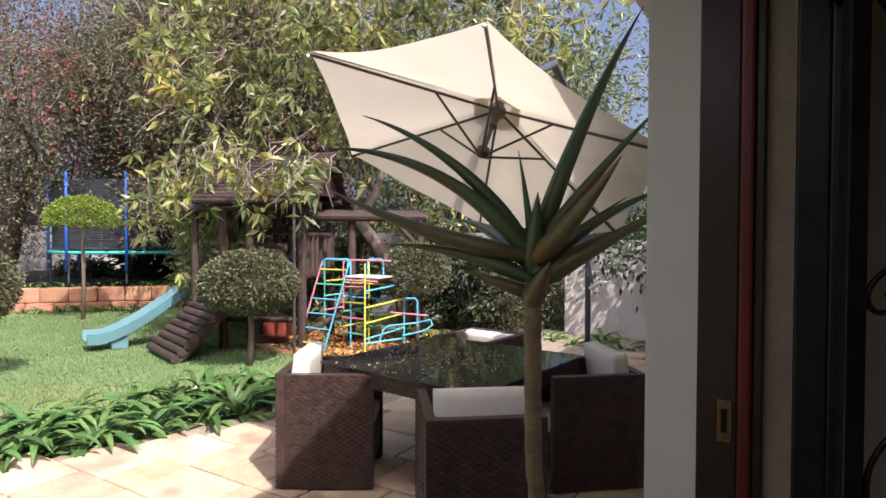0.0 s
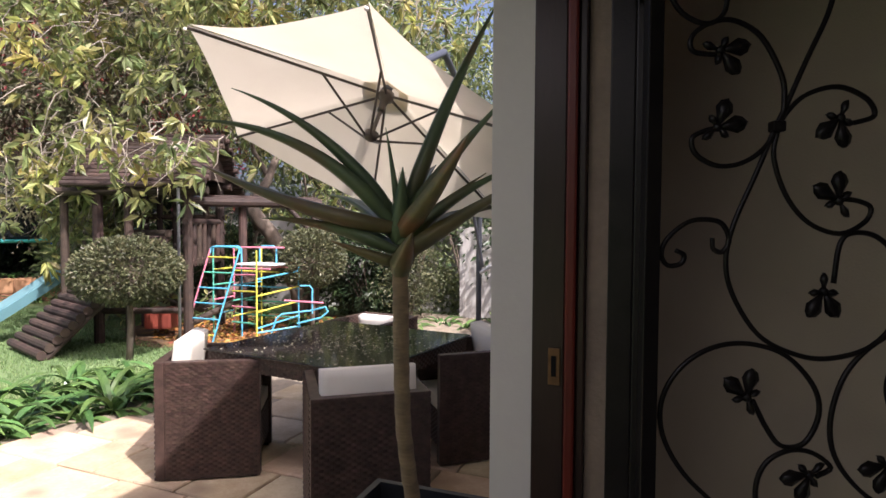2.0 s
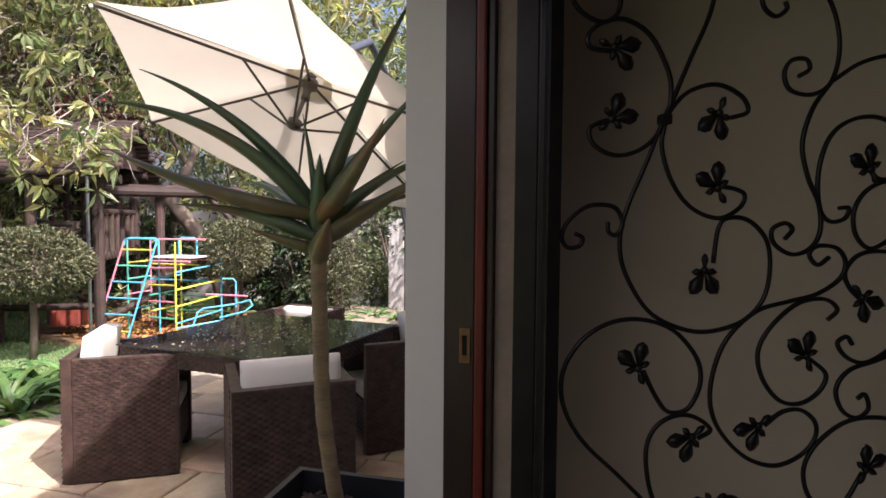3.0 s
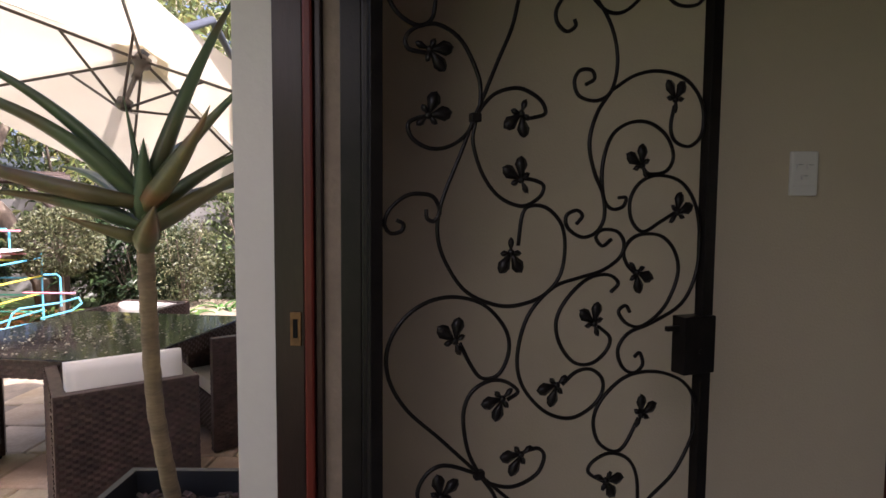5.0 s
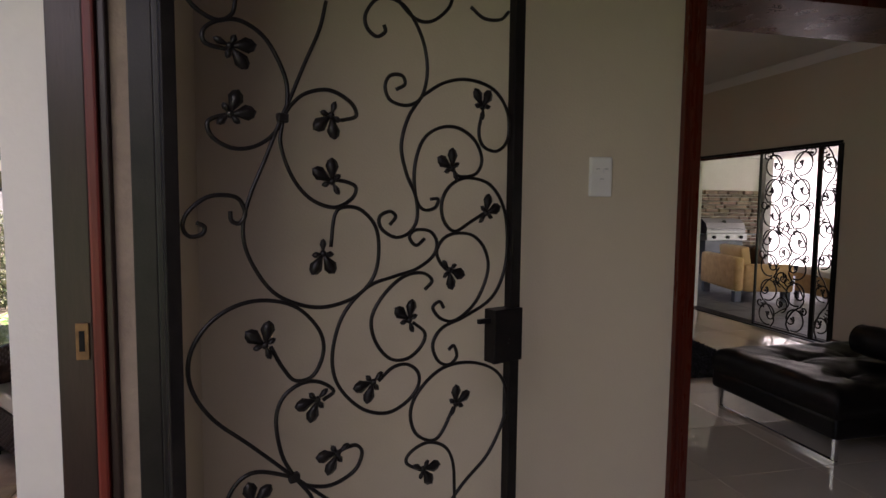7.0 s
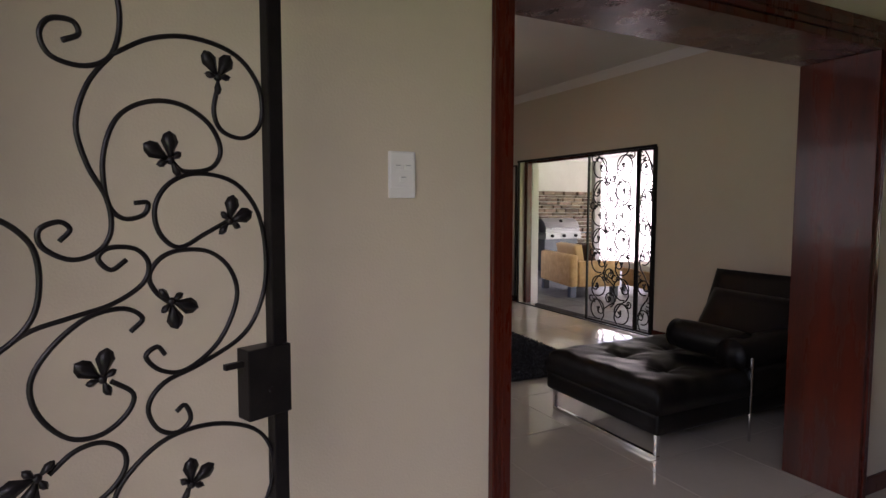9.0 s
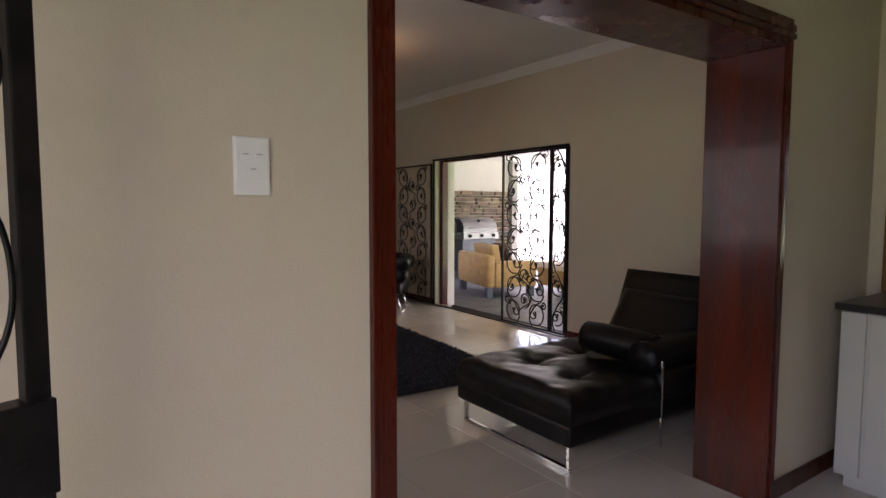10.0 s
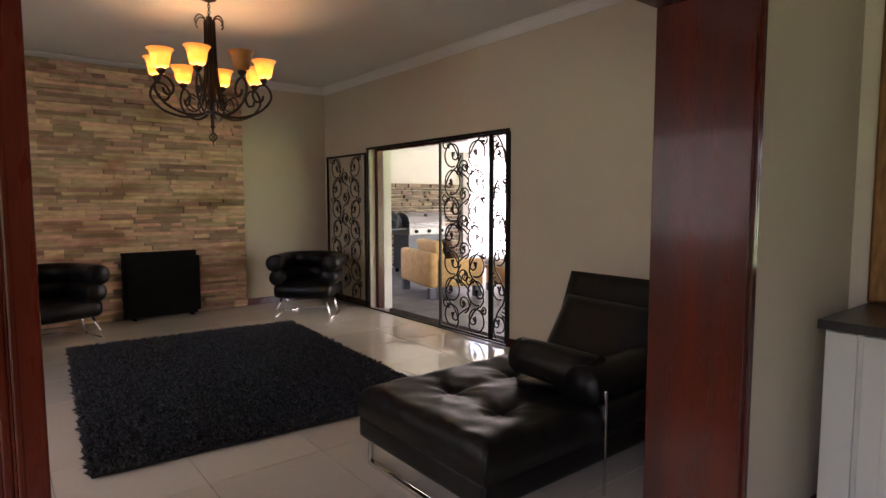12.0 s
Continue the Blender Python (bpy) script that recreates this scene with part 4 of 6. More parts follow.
for i in range(8):
    a = 2 * math.pi * (i + 0.35) / 8
    ca, sa = math.cos(a), math.sin(a)
    bm = bmesh.new()
    path = smooth_path((0.03, 2.06), (0.10, 2.03), (0.22, 2.02), (0.36, 2.07), (0.445, 2.17), (0.41, 2.265), (0.345, 2.26), (0.305, 2.20), (0.33, 2.145), (0.375, 2.155), (0.385, 2.19), n=6)
    sweep(bm, [(r * ca, r * sa, z) for r, z in path], 0.0095, 6)
    arm = part("arm", bm, RUST_IRON, chn, smooth=True)
    bm = bmesh.new()
    sweep(bm, [(r * ca, r * sa, z) for r, z in smooth_path((0.05, 2.16), (0.12, 2.06), (0.19, 2.10), (0.17, 2.17), (0.12, 2.15), n=5)], 0.006, 5)
    part("inner_scroll", bm, RUST_IRON, arm, smooth=True)
    off = Matrix.Translation((0.395 * ca, 0.395 * sa, 0))
    bm = bmesh.new()
    lathe(bm, [(0.006, 2.27), (0.03, 2.30), (0.034, 2.315), (0.012, 2.325), (0.012, 2.34)], 14, off)
    part("cup", bm, RUST_IRON, arm, smooth=True)
    bm = bmesh.new()
    lathe(bm, [(0.030, 2.322), (0.052, 2.335), (0.062, 2.37), (0.068, 2.41), (0.082, 2.445), (0.094, 2.455), (0.091, 2.458), (0.078, 2.447), (0.064, 2.41), (0.058, 2.37), (0.048, 2.34)], 22, off)
    part("shade", bm, AMBER if i != 6 else AMBER_DULL, arm, "lit amber glass bell shade" if i != 6 else "unlit amber glass bell shade", True)
    bm = bmesh.new()
    bmesh.ops.create_uvsphere(bm, u_segments=10, v_segments=8, radius=0.020, matrix=off @ Matrix.Translation((0, 0, 2.385)))
    if i != 6:
        part("bulb", bm, BULB, arm, smooth=True)
    else:
        part("bulb", bm, PLASTIC, arm, smooth=True)

# ---------------------------------------------------------------- the second patio, seen through the living room door
structure("patio_roof", boxes((5.95, -1.0, 2.45, 13.6, 11.2, 2.60)), CEIL, "white boarded veranda ceiling", "ceiling")
structure("veranda_wall", boxes((5.905, 10.72, -0.05, 10.3, 11.0, 2.45)), PALE_WALL, "pale plaster veranda wall above stone", "wall")
structure("veranda_beam", boxes((13.3, -1.0, 2.12, 13.6, 11.2, 2.449)), PALE_WALL, "pale veranda beam", "beam")
structure("veranda_base", boxes((5.905, 3.0, -0.5, 11.5, 11.0, -0.032)), GROUT, "concrete bed under grey tiles", "floor")
bm = bmesh.new()
box(bm, 10.31, 10.6, -0.02, 10.5, 10.9, 2.449)
structure("veranda_pillar", bm, GARDEN_WALL, "grey plastered veranda pillar", "pillar")
sofa = thing("cane_sofa", "honey cane sofa with tan and brown cushions", "sofa", pose(6.62, 6.95, -0.02, 0, 0, -14))
part("back", boxes((0.0, 0.0, 0.16, 0.14, 1.2, 0.66), bev=0.05), CANE, sofa, smooth=True)
part("arm", boxes((0.141, 0.0, 0.16, 0.85, 0.16, 0.56), bev=0.03), CANE, sofa, smooth=True)
part("arm", boxes((0.141, 1.04, 0.16, 0.85, 1.2, 0.56), bev=0.03), CANE, sofa, smooth=True)
part("seat_base", boxes((0.141, 0.161, 0.16, 0.85, 1.039, 0.34), bev=0.02), CANE, sofa, smooth=True)
for x, y in ((0.07, 0.08), (0.78, 0.08), (0.07, 1.12), (0.78, 1.12)):
    part("leg", boxes((x - 0.05, y - 0.05, 0, x + 0.05, y + 0.05, 0.16), bev=0.006), GREY_POLE, sofa)
for y in (0.155, 0.445):
    bm = bmesh.new()
    cushion(bm, 0.66, 0.43, 0.14, pose(0.50, y + 0.30, 0.34), 0.4)
    part("seat_cushion", bm, TAN, sofa, smooth=True)
    bm = bmesh.new()
    cushion(bm, 0.42, 0.43, 0.16, pose(0.22, y + 0.30, 0.58, 0, 80, 0) @ Matrix.Translation((0, 0, -0.02)), 0.5)
    part("back_cushion", bm, TAN, sofa, smooth=True)
bm = bmesh.new()
cushion(bm, 0.36, 0.36, 0.13, pose(0.40, 0.40, 0.62, 0, 68, 0), 0.7)
part("scatter_cushion", bm, BROWN_CUSH, sofa, smooth=True)
bench = thing("patio_bench", "low wooden patio bench with a cream cushion", "bench", pose(7.55, 5.95, -0.02, 0, 0, -14))
part("top", boxes((0, 0, 0.34, 0.55, 1.3, 0.40), bev=0.01), CANE, bench)
part("apron", boxes((0.03, 0.03, 0.12, 0.52, 1.27, 0.339), bev=0.01), CANE, bench)
for x, y in ((0.03, 0.03), (0.47, 0.03), (0.03, 1.22), (0.47, 1.22)):
    part("leg", boxes((x, y, 0, x + 0.05, y + 0.05, 0.12), bev=0.004), GREY_POLE, bench)
bm = bmesh.new()
cushion(bm, 0.54, 1.28, 0.10, pose(0.275, 0.65, 0.40), 0.3)
part("pad", bm, CREAM, bench, smooth=True)

grill = thing("gas_barbecue", "stainless steel gas barbecue with a closed hood", "barbecue", pose(8.45, 9.75, -0.02, 0, 0, 0))
part("cabinet", boxes((-0.42, -0.26, 0.08, 0.42, 0.26, 0.74), bev=0.01), GREY_POLE, grill)
panel = part("control_panel", boxes((-0.45, -0.34, 0.742, 0.45, 0.27, 0.88), bev=0.012), STEEL, grill)
for x in (-0.3, 0.0, 0.3):
    bm = bmesh.new()
    rod(bm, (x, -0.375, 0.81), (x, -0.341, 0.81), 0.032, 14)
    part("knob", bm, FIREBOX, panel)
bm = bmesh.new()
prof = [(-0.30, 0.882), (-0.31, 0.98), (-0.26, 1.08), (-0.15, 1.15), (0.02, 1.17), (0.17, 1.13), (0.25, 1.03), (0.26, 0.882)]
L0, L1 = [bm.verts.new((-0.43, y, z)) for y, z in prof], [bm.verts.new((0.43, y, z)) for y, z in prof]
for i in range(len(prof)):
    j = (i + 1) % len(prof)
    bm.faces.new((L0[i], L0[j], L1[j], L1[i]))
bm.faces.new(L0)
bm.faces.new(L1)
hood = part("hood", bm, STEEL, grill)
bm = bmesh.new()
sweep(bm, [(-0.33, -0.31, 0.95), (-0.33, -0.36, 0.96), (0.33, -0.36, 0.96), (0.33, -0.31, 0.95)], 0.012, 8)
part("handle", bm, CHROME, hood)
bm = bmesh.new()
rod(bm, (0, -0.225, 1.10), (0, -0.245, 1.11), 0.035, 14)
part("gauge", bm, FIREBOX, hood)
for sx in (-1, 1):
    part("side_shelf", boxes((min(sx * 0.451, sx * 0.80), -0.25, 0.84, max(sx * 0.451, sx * 0.80), 0.25, 0.87), bev=0.006), GREY_POLE, grill)
for x, y in ((-0.38, -0.2), (0.38, -0.2), (-0.38, 0.2), (0.38, 0.2)):
    bm = bmesh.new()
    rod(bm, (x - 0.02, y, 0.04), (x + 0.02, y, 0.04), 0.04, 14)
    part("castor", bm, FIREBOX, grill)
cover = thing("grill_cover", "black fabric barbecue cover bunched on the side shelf", "cover", pose(7.80, 9.70, 0.851))
bm = bmesh.new()
bmesh.ops.create_icosphere(bm, subdivisions=4, radius=1.0)
for v in bm.verts:
    v.co = Vector((v.co.x * 0.17, v.co.y * 0.2, max(0, v.co.z + 0.3) * 0.24)) * (1 + 0.25 * noise.noise(v.co * 2.5))
    v.co.z = max(v.co.z, 0)
part("fabric", bm, NET, cover, smooth=True)

# ---------------------------------------------------------------- garden
FALL, GARDEN_AT = 0.018, Vector((0.35, -0.13, 0.0))
house_objects = set(bpy.data.objects)
bm = bmesh.new()
ground_rings = []
for rad in (0.5, 2, 4, 7, 11, 16, 22, 30, 60, 120, 300):
    ground_rings.append([bm.verts.new((GARDEN_AT.x + rad * math.cos(radians(a)), GARDEN_AT.y + rad * math.sin(radians(a)), min(-0.215, -0.125 - FALL * min(rad, 30)))) for a in range(0, 360, 6)])
for q, r in zip(ground_rings, ground_rings[1:]):
    for i in range(60):
        bm.faces.new((q[i], q[(i + 1) % 60], r[(i + 1) % 60], r[i]))
bm.faces.new(ground_rings[0][::-1])
structure("ground", bm, LAWN, "green mown lawn falling gently away from the house", "ground")
structure("patio_bed", boxes((-4.2, -6.0, -0.40, 0.09, 9.3, -0.180)), PAVE_JOINT, "sandy bed under the stone paving", "patio")


def leaf_mesh(name, pos, dirs, size, width, material, parent=None, rs=None, droop=0.0, label=""):
    """Many folded leaves: a base, two sides, a tip and a sunken midrib."""
    n = len(pos)
    rs = rs or np.random.RandomState(1)
    d = dirs / np.maximum(1e-6, np.linalg.norm(dirs, axis=1, keepdims=True))
    r = rs.normal(size=(n, 3))
    s = np.cross(d, r)
    s /= np.maximum(1e-6, np.linalg.norm(s, axis=1, keepdims=True))
    u = np.cross(s, d)
    L = (size * rs.uniform(0.65, 1.25, n))[:, None]
    W = L * width * 0.5
    dn = np.array([0, 0, -1.0])
    base = pos
    m1 = pos + d * L * 0.45 + u * L * 0.03
    tip = pos + d * L + dn * L * droop
    v = np.stack([base, m1 + s * W + u * W * 0.35, tip, m1 - s * W + u * W * 0.35], 1).reshape(-1, 3)
    k = np.arange(n)[:, None] * 4
    f = np.concatenate([k + np.array([0, 1, 2]), k + np.array([0, 2, 3])], 0)
    return raw(name, v.tolist(), f.tolist(), material, parent, label)


def ball_points(rs, n, c, rad, shell=0.25):
    p = rs.normal(size=(n, 3))
    p /= np.linalg.norm(p, axis=1, keepdims=True)
    q = p * (1 - shell * rs.uniform(0, 1, n) ** 1.5)[:, None]
    return np.array(c) + q * np.array(rad), p


def topiary(x, y, base, zc, rx, rz, material, label, seed, n=9000, flat=False, size=0.05):
    t = thing("topiary_tree", label, "topiary", pose(x, y, base))
    rs = np.random.RandomState(seed)
    bm = bmesh.new()
    sweep(bm, [(0, 0, -0.05), (0.015, 0.01, (zc - base) * 0.4), (-0.01, 0.01, zc - base)], 0.042, 9, 0.032)
    part("trunk", bm, BARK, t, smooth=True)
    pos, nrm = ball_points(rs, n, (0, 0, zc - base), (rx, rx, rz), 0.3)
    pos += np.array([[noise.noise(Vector(p) * 3.0) * 0.05 for _ in range(3)] for p in nrm])
    if flat:
        keep = pos[:, 2] > zc - base - rz * 0.35
        pos, nrm = pos[keep], nrm[keep]
    leaf_mesh("crown", pos, nrm + rs.normal(size=nrm.shape) * 0.7, size, 0.5, material, t, rs)
    bm = bmesh.new()
    for i in range(70):
        q, nn = ball_points(rs, 1, (0, 0, zc - base), (rx * 0.9, rx * 0.9, rz * 0.9), 0.1)
        z0 = zc - base - rz * 0.3
        rod(bm, (0, 0, z0), tuple(q[0]), 0.008, 4, 0.003)
    part("twig_mass", bm, BARK, t)
    return t


topiary(-5.63, 5.09, -0.12, 0.96, 0.62, 0.41, BOX_LEAF, "clipped round standard tree with dark brownish leaves", 1, 12000)
topiary(-4.55, 7.40, -0.12, 1.05, 0.52, 0.44, BOX_LEAF, "clipped round standard tree beside the climbing frame", 2, 9000)
topiary(-7.80, 2.92, -0.12, 0.98, 0.48, 0.46, BOX_LEAF, "clipped round standard tree at the lawn edge", 3, 7000)
topiary(-12.6, 6.7, -0.12, 2.05, 0.70, 0.46, LIME_LEAF, "lime green dome topiary on a thin stem", 4, 9000, True, 0.06)


def grow(bm, p, d, length, r, depth, rs, tips, spread=0.6, lift=0.1):
    p, d = Vector(p), Vector(d).normalized()
    pts = [p.copy()]
    for i in range(4):
        d = (d + Vector(rs.normal(size=3)) * 0.16 + Vector((0, 0, lift * 0.3))).normalized()
        p = p + d * length / 4
        pts.append(p.copy())
    sweep(bm, pts, r, 7 if depth > 1 else 5, r * 0.62)
    if depth <= 1:
        tips.extend(pts[2:])
    if depth == 0:
        return
    for k in range(3 if depth > 1 else 4):
        nd = (d + Vector(rs.normal(size=3)) * spread + Vector((0, 0, lift))).normalized()
        grow(bm, pts[-1] if k < 2 else pts[2 + k % 2], nd, length * rs.uniform(0.62, 0.85), r * 0.55, depth - 1, rs, tips, spread, lift)


def tree(name, label, base, lean, height, r, depth, seed, material, per, cloud, size, width, lift=0.1, spread=0.65, droop=0.0, second=None, frac=0.0, extra=None, twigs=0.0, rosette=0):
    t = thing(name, label, "tree", pose(*base))
    rs = np.random.RandomState(seed)
    bm, tips = bmesh.new(), []
    grow(bm, (0, 0, -0.1), lean, height, r, depth, rs, tips, spread, lift)
    part("trunk", bm, BARK, t, smooth=True)
    T = np.array([tuple(v) for v in tips])
    if extra is not None:
        T = np.concatenate([T, extra - np.array(base)])
    if twigs:
        bm = bmesh.new()
        for q in np.concatenate([T, T + rs.normal(size=T.shape) * 0.25]):
            q = Vector(q)
            a = q + Vector((rs.uniform(-0.6, 0.6), rs.uniform(-0.2, 0.6), rs.uniform(0.1, 0.6)))
            e = q + Vector((rs.uniform(-0.15, 0.15), -0.12, -0.2))
            sweep(bm, [a] + [a.lerp(e, k / 4) + Vector(rs.uniform(-0.09, 0.09, 3)) + Vector((0, 0, 0.08)) for k in (1, 2, 3)] + [e], twigs * 0.8, 4, twigs * 0.3)
        part("twig_mass", bm, PALE_BARK, t)["kind"] = "stuff"
    if rosette:
        cen = np.repeat(T, per // rosette, 0)
        cen = cen + rs.normal(size=cen.shape) * cloud
        axis = rs.normal(size=cen.shape) * 0.5 + np.array([0, 0, -0.4])
        pos = np.repeat(cen, rosette, 0)
        dirs = rs.normal(size=pos.shape) + np.repeat(axis, rosette, 0)
        dirs /= np.linalg.norm(dirs, axis=1, keepdims=True)
        pos = pos + dirs * 0.03
    else:
        pos = np.repeat(T, per, 0)
        off = rs.normal(size=pos.shape) * cloud
        pos = pos + off
        dirs = off / cloud + rs.normal(size=pos.shape) * 0.6 + np.array([0, 0, -droop])
    if second is not None:
        sel = np.repeat(np.sin(1.25 * T[:, 0] + 0.6) * np.sin(1.5 * T[:, 2] + 0.4 * T[:, 1]) > 0.95 - 3.2 * frac, per) & (rs.uniform(size=len(pos)) < 0.75)
        leaf_mesh("blossom", pos[sel], dirs[sel], size, width, second, t, rs)
        pos, dirs = pos[~sel], dirs[~sel]
    leaf_mesh("crown", pos, dirs, size, width, material, t, rs, droop * 0.3)
    return t


def clumps(seed, n, c, rad):
    rs = np.random.RandomState(seed)
    p = rs.normal(size=(n, 3))
    p = p / np.linalg.norm(p, axis=1, keepdims=True) * rs.uniform(0.35, 1, (n, 1)) ** 0.5
    p = np.repeat(p[:n // 3], 3, 0) + rs.normal(size=(n // 3 * 3, 3)) * 0.10
    return np.array(c) + p * np.array(rad)


PALE_BARK = mat("pale_twig", (0.30, 0.27, 0.22), (0.18, 0.15, 0.12), rough=0.85, scale=12)
# yellow-green tree hanging over the play house
tree("magnolia_tree", "broad tree with drooping yellow-green leaves over the play house", (-5.9, 9.2, -0.12), (-0.35, -0.1, 1), 2.4, 0.20, 3, 11, YELLOW_LEAF, 40, 0.30, 0.195, 0.36, 0.12, 0.75, 0.5, twigs=0.012, rosette=8,
     extra=np.concatenate([clumps(5, 120, (-7.3, 6.8, 4.95), (2.4, 1.5, 1.65)), clumps(6, 70, (-8.1, 6.5, 1.95), (0.7, 0.6, 0.8)), clumps(7, 9, (-7.7, 5.8, 2.5), (0.6, 0.3, 0.42)), clumps(18, 6, (-5.75, 5.3, 2.30), (0.20, 0.10, 0.16)), clumps(19, 3, (-5.15, 5.4, 2.42), (0.10, 0.08, 0.06)), clumps(17, 95, (-4.6, 8.2, 4.9), (2.6, 1.4, 1.5))]))
tree("bronze_tree", "large bronze-leaved tree with red blossom behind the trampoline", (-12.8, 10.6, -0.12), (0.05, -0.1, 1), 2.7, 0.26, 4, 21, BRONZE_LEAF, 115, 0.40, 0.118, 0.42, 0.10, 0.7, 0.1, RED_FLOWER, 0.085,
     extra=clumps(8, 900, (-13.2, 10.2, 5.9), (5.4, 2.3, 3.4)), twigs=0.013)
tree("bronze_tree", "tall dark-leaved tree behind the lawn", (-19.5, 8.0, -0.12), (0.1, 0, 1), 3.2, 0.25, 3, 23, BRONZE_LEAF, 100, 0.5, 0.11, 0.42, 0.10, 0.7, 0.1, RED_FLOWER, 0.06, extra=clumps(9, 620, (-18.5, 6.5, 5.2), (4.5, 4.0, 3.4)))
tree("garden_tree", "pale green tree behind the garden wall", (-7.5, 14.5, -0.12), (0.1, 0, 1), 2.8, 0.2, 4, 31, SILVER_LEAF, 44, 0.42, 0.18, 0.42, 0.12, 0.75, 0.2, extra=clumps(10, 420, (-7.5, 13.5, 5.4), (4.5, 2.0, 2.8)))
tree("garden_tree", "light airy tree against the sky", (-2.8, 15.5, -0.12), (0.0, 0, 1), 2.8, 0.16, 3, 33, SILVER_LEAF, 14, 0.4, 0.16, 0.30, 0.25, 0.6, 0.3, extra=clumps(12, 90, (-3.2, 14.5, 5.3), (2.6, 1.6, 2.6)))
tree("garden_tree", "dark green tree by the far corner wall", (0.6, 11.6, -0.12), (-0.05, 0, 1), 2.2, 0.14, 3, 37, DARK_LEAF, 26, 0.3, 0.13, 0.4, 0.15, 0.7, 0.1, extra=np.concatenate([clumps(13, 150, (0.3, 10.8, 3.4), (1.3, 0.9, 1.5)), clumps(14, 46, (-1.5, 9.15, 1.55), (0.8, 0.25, 0.36))]))


def shrub(x, y, rx, ry, h, material, label, seed, n, size, base=-0.12):
    s = thing("shrub", label, "shrub", pose(x, y, base), "garden shrubs")
    rs = np.random.RandomState(seed)
    bm = bmesh.new()
    for i in range(9):
        a = rs.uniform(0, 6.28)
        sweep(bm, [(0, 0, -0.05), (0.3 * rx * math.cos(a), 0.3 * ry * math.sin(a), h * 0.4), (0.7 * rx * math.cos(a), 0.7 * ry * math.sin(a), h * rs.uniform(0.6, 0.95))], 0.02, 5, 0.006)
    part("stem_mass", bm, BARK, s)["kind"] = "stuff"
    c = clumps(seed, max(12, n // 60), (0, 0, h * 0.52), (rx, ry, h * 0.46))
    pos = np.repeat(c, 60, 0) + rs.normal(size=(len(c) * 60, 3)) * 0.14
    leaf_mesh("foliage", pos, rs.normal(size=pos.shape) + (pos - np.array([0, 0, h * 0.3])) * 1.2, size, 0.42, material, s, rs, 0.2)
    return s


for i, (x, y, rx, ry, h, m_, lb, n_, sz) in enumerate((
        (-4.4, 9.0, 1.1, 0.5, 1.5, DARK_LEAF, "dark green shrub against the garden wall", 5000, 0.12), (-5.1, 9.6, 1.1, 0.6, 1.9, DARK_LEAF, "tall dark shrub behind the climbing frame", 5000, 0.13),
        (-3.5, 8.7, 0.42, 0.4, 1.55, BOX_LEAF, "small-leaved upright shrub by the pale wall", 4200, 0.06), (-8.2, 9.6, 1.5, 0.8, 2.0, DARK_LEAF, "dense dark shrub behind the play house", 6000, 0.13),
        (-9.2, 7.6, 0.8, 0.7, 2.7, SILVER_LEAF, "leafy shrub beside the slide", 3600, 0.15), (-1.5, 10.1, 1.0, 0.3, 2.3, DARK_LEAF, "green shrub spilling over the pale wall", 3600, 0.10),
        (-11.3, 10.4, 1.6, 0.8, 1.7, DARK_LEAF, "dark shrub beside the trampoline", 5000, 0.13), (-2.9, 10.0, 0.7, 0.35, 2.6, SILVER_LEAF, "light green shrub on the garden wall", 3000, 0.12),
        (-16.4, 10.9, 1.8, 0.5, 1.5, DARK_LEAF, "dark hedge under the trampoline", 4000, 0.16), (-17.6, 11.6, 2.0, 0.8, 3.6, DARK_LEAF, "tall dark hedge behind the trampoline", 9000, 0.2), (-14.6, 13.0, 2.2, 0.8, 3.6, DARK_LEAF, "tall dark hedge behind the trampoline", 9000, 0.2), (-19.2, 10.2, 1.2, 0.6, 1.3, DARK_LEAF, "low dark shrub behind the trampoline", 4000, 0.16))):
    shrub(x, y, rx, ry, h, m_, lb, 50 + i, n_, sz)


def strap_plant(x, y, h, n, seed, base, label="clump of arching strap-leaved green plants", group="border plants"):
    s = thing("strap_plant", label, "plant", pose(x, y, base), group)
    rs = np.random.RandomState(seed)
    V, F = [], []
    for i in range(n):
        a, ln, el, w = rs.uniform(0, 6.28), h * rs.uniform(0.8, 1.5), rs.uniform(0.45, 1.45), rs.uniform(0.046, 0.078) * (h / 0.4) ** 0.3
        d = np.array([math.cos(a), math.sin(a), 0.0])
        sd = np.array([-math.sin(a), math.cos(a), 0.0])
        p, e = np.array([rs.uniform(-0.07, 0.07), rs.uniform(-0.07, 0.07), -0.02]), el
        k0 = len(V)
        S = 7
        for j in range(S + 1):
            ww = w * (0.6 + 0.8 * (j / S)) * (1 - (j / S) ** 4) + 0.002
            up = np.array([-math.cos(a) * math.sin(e), -math.sin(a) * math.sin(e), math.cos(e)])
            V += [p - sd * ww * 0.5 + up * ww * 0.22, p, p + sd * ww * 0.5 + up * ww * 0.22]
            p = p + (d * math.cos(e) + np.array([0, 0, math.sin(e)])) * ln / S
            e -= rs.uniform(0.22, 0.36)
        for j in range(S):
            q = k0 + 3 * j
            F += [(q, q + 1, q + 4, q + 3), (q + 1, q + 2, q + 5, q + 4)]
    raw("leaves", [tuple(v) for v in V], F, STRAP, s)
    return s


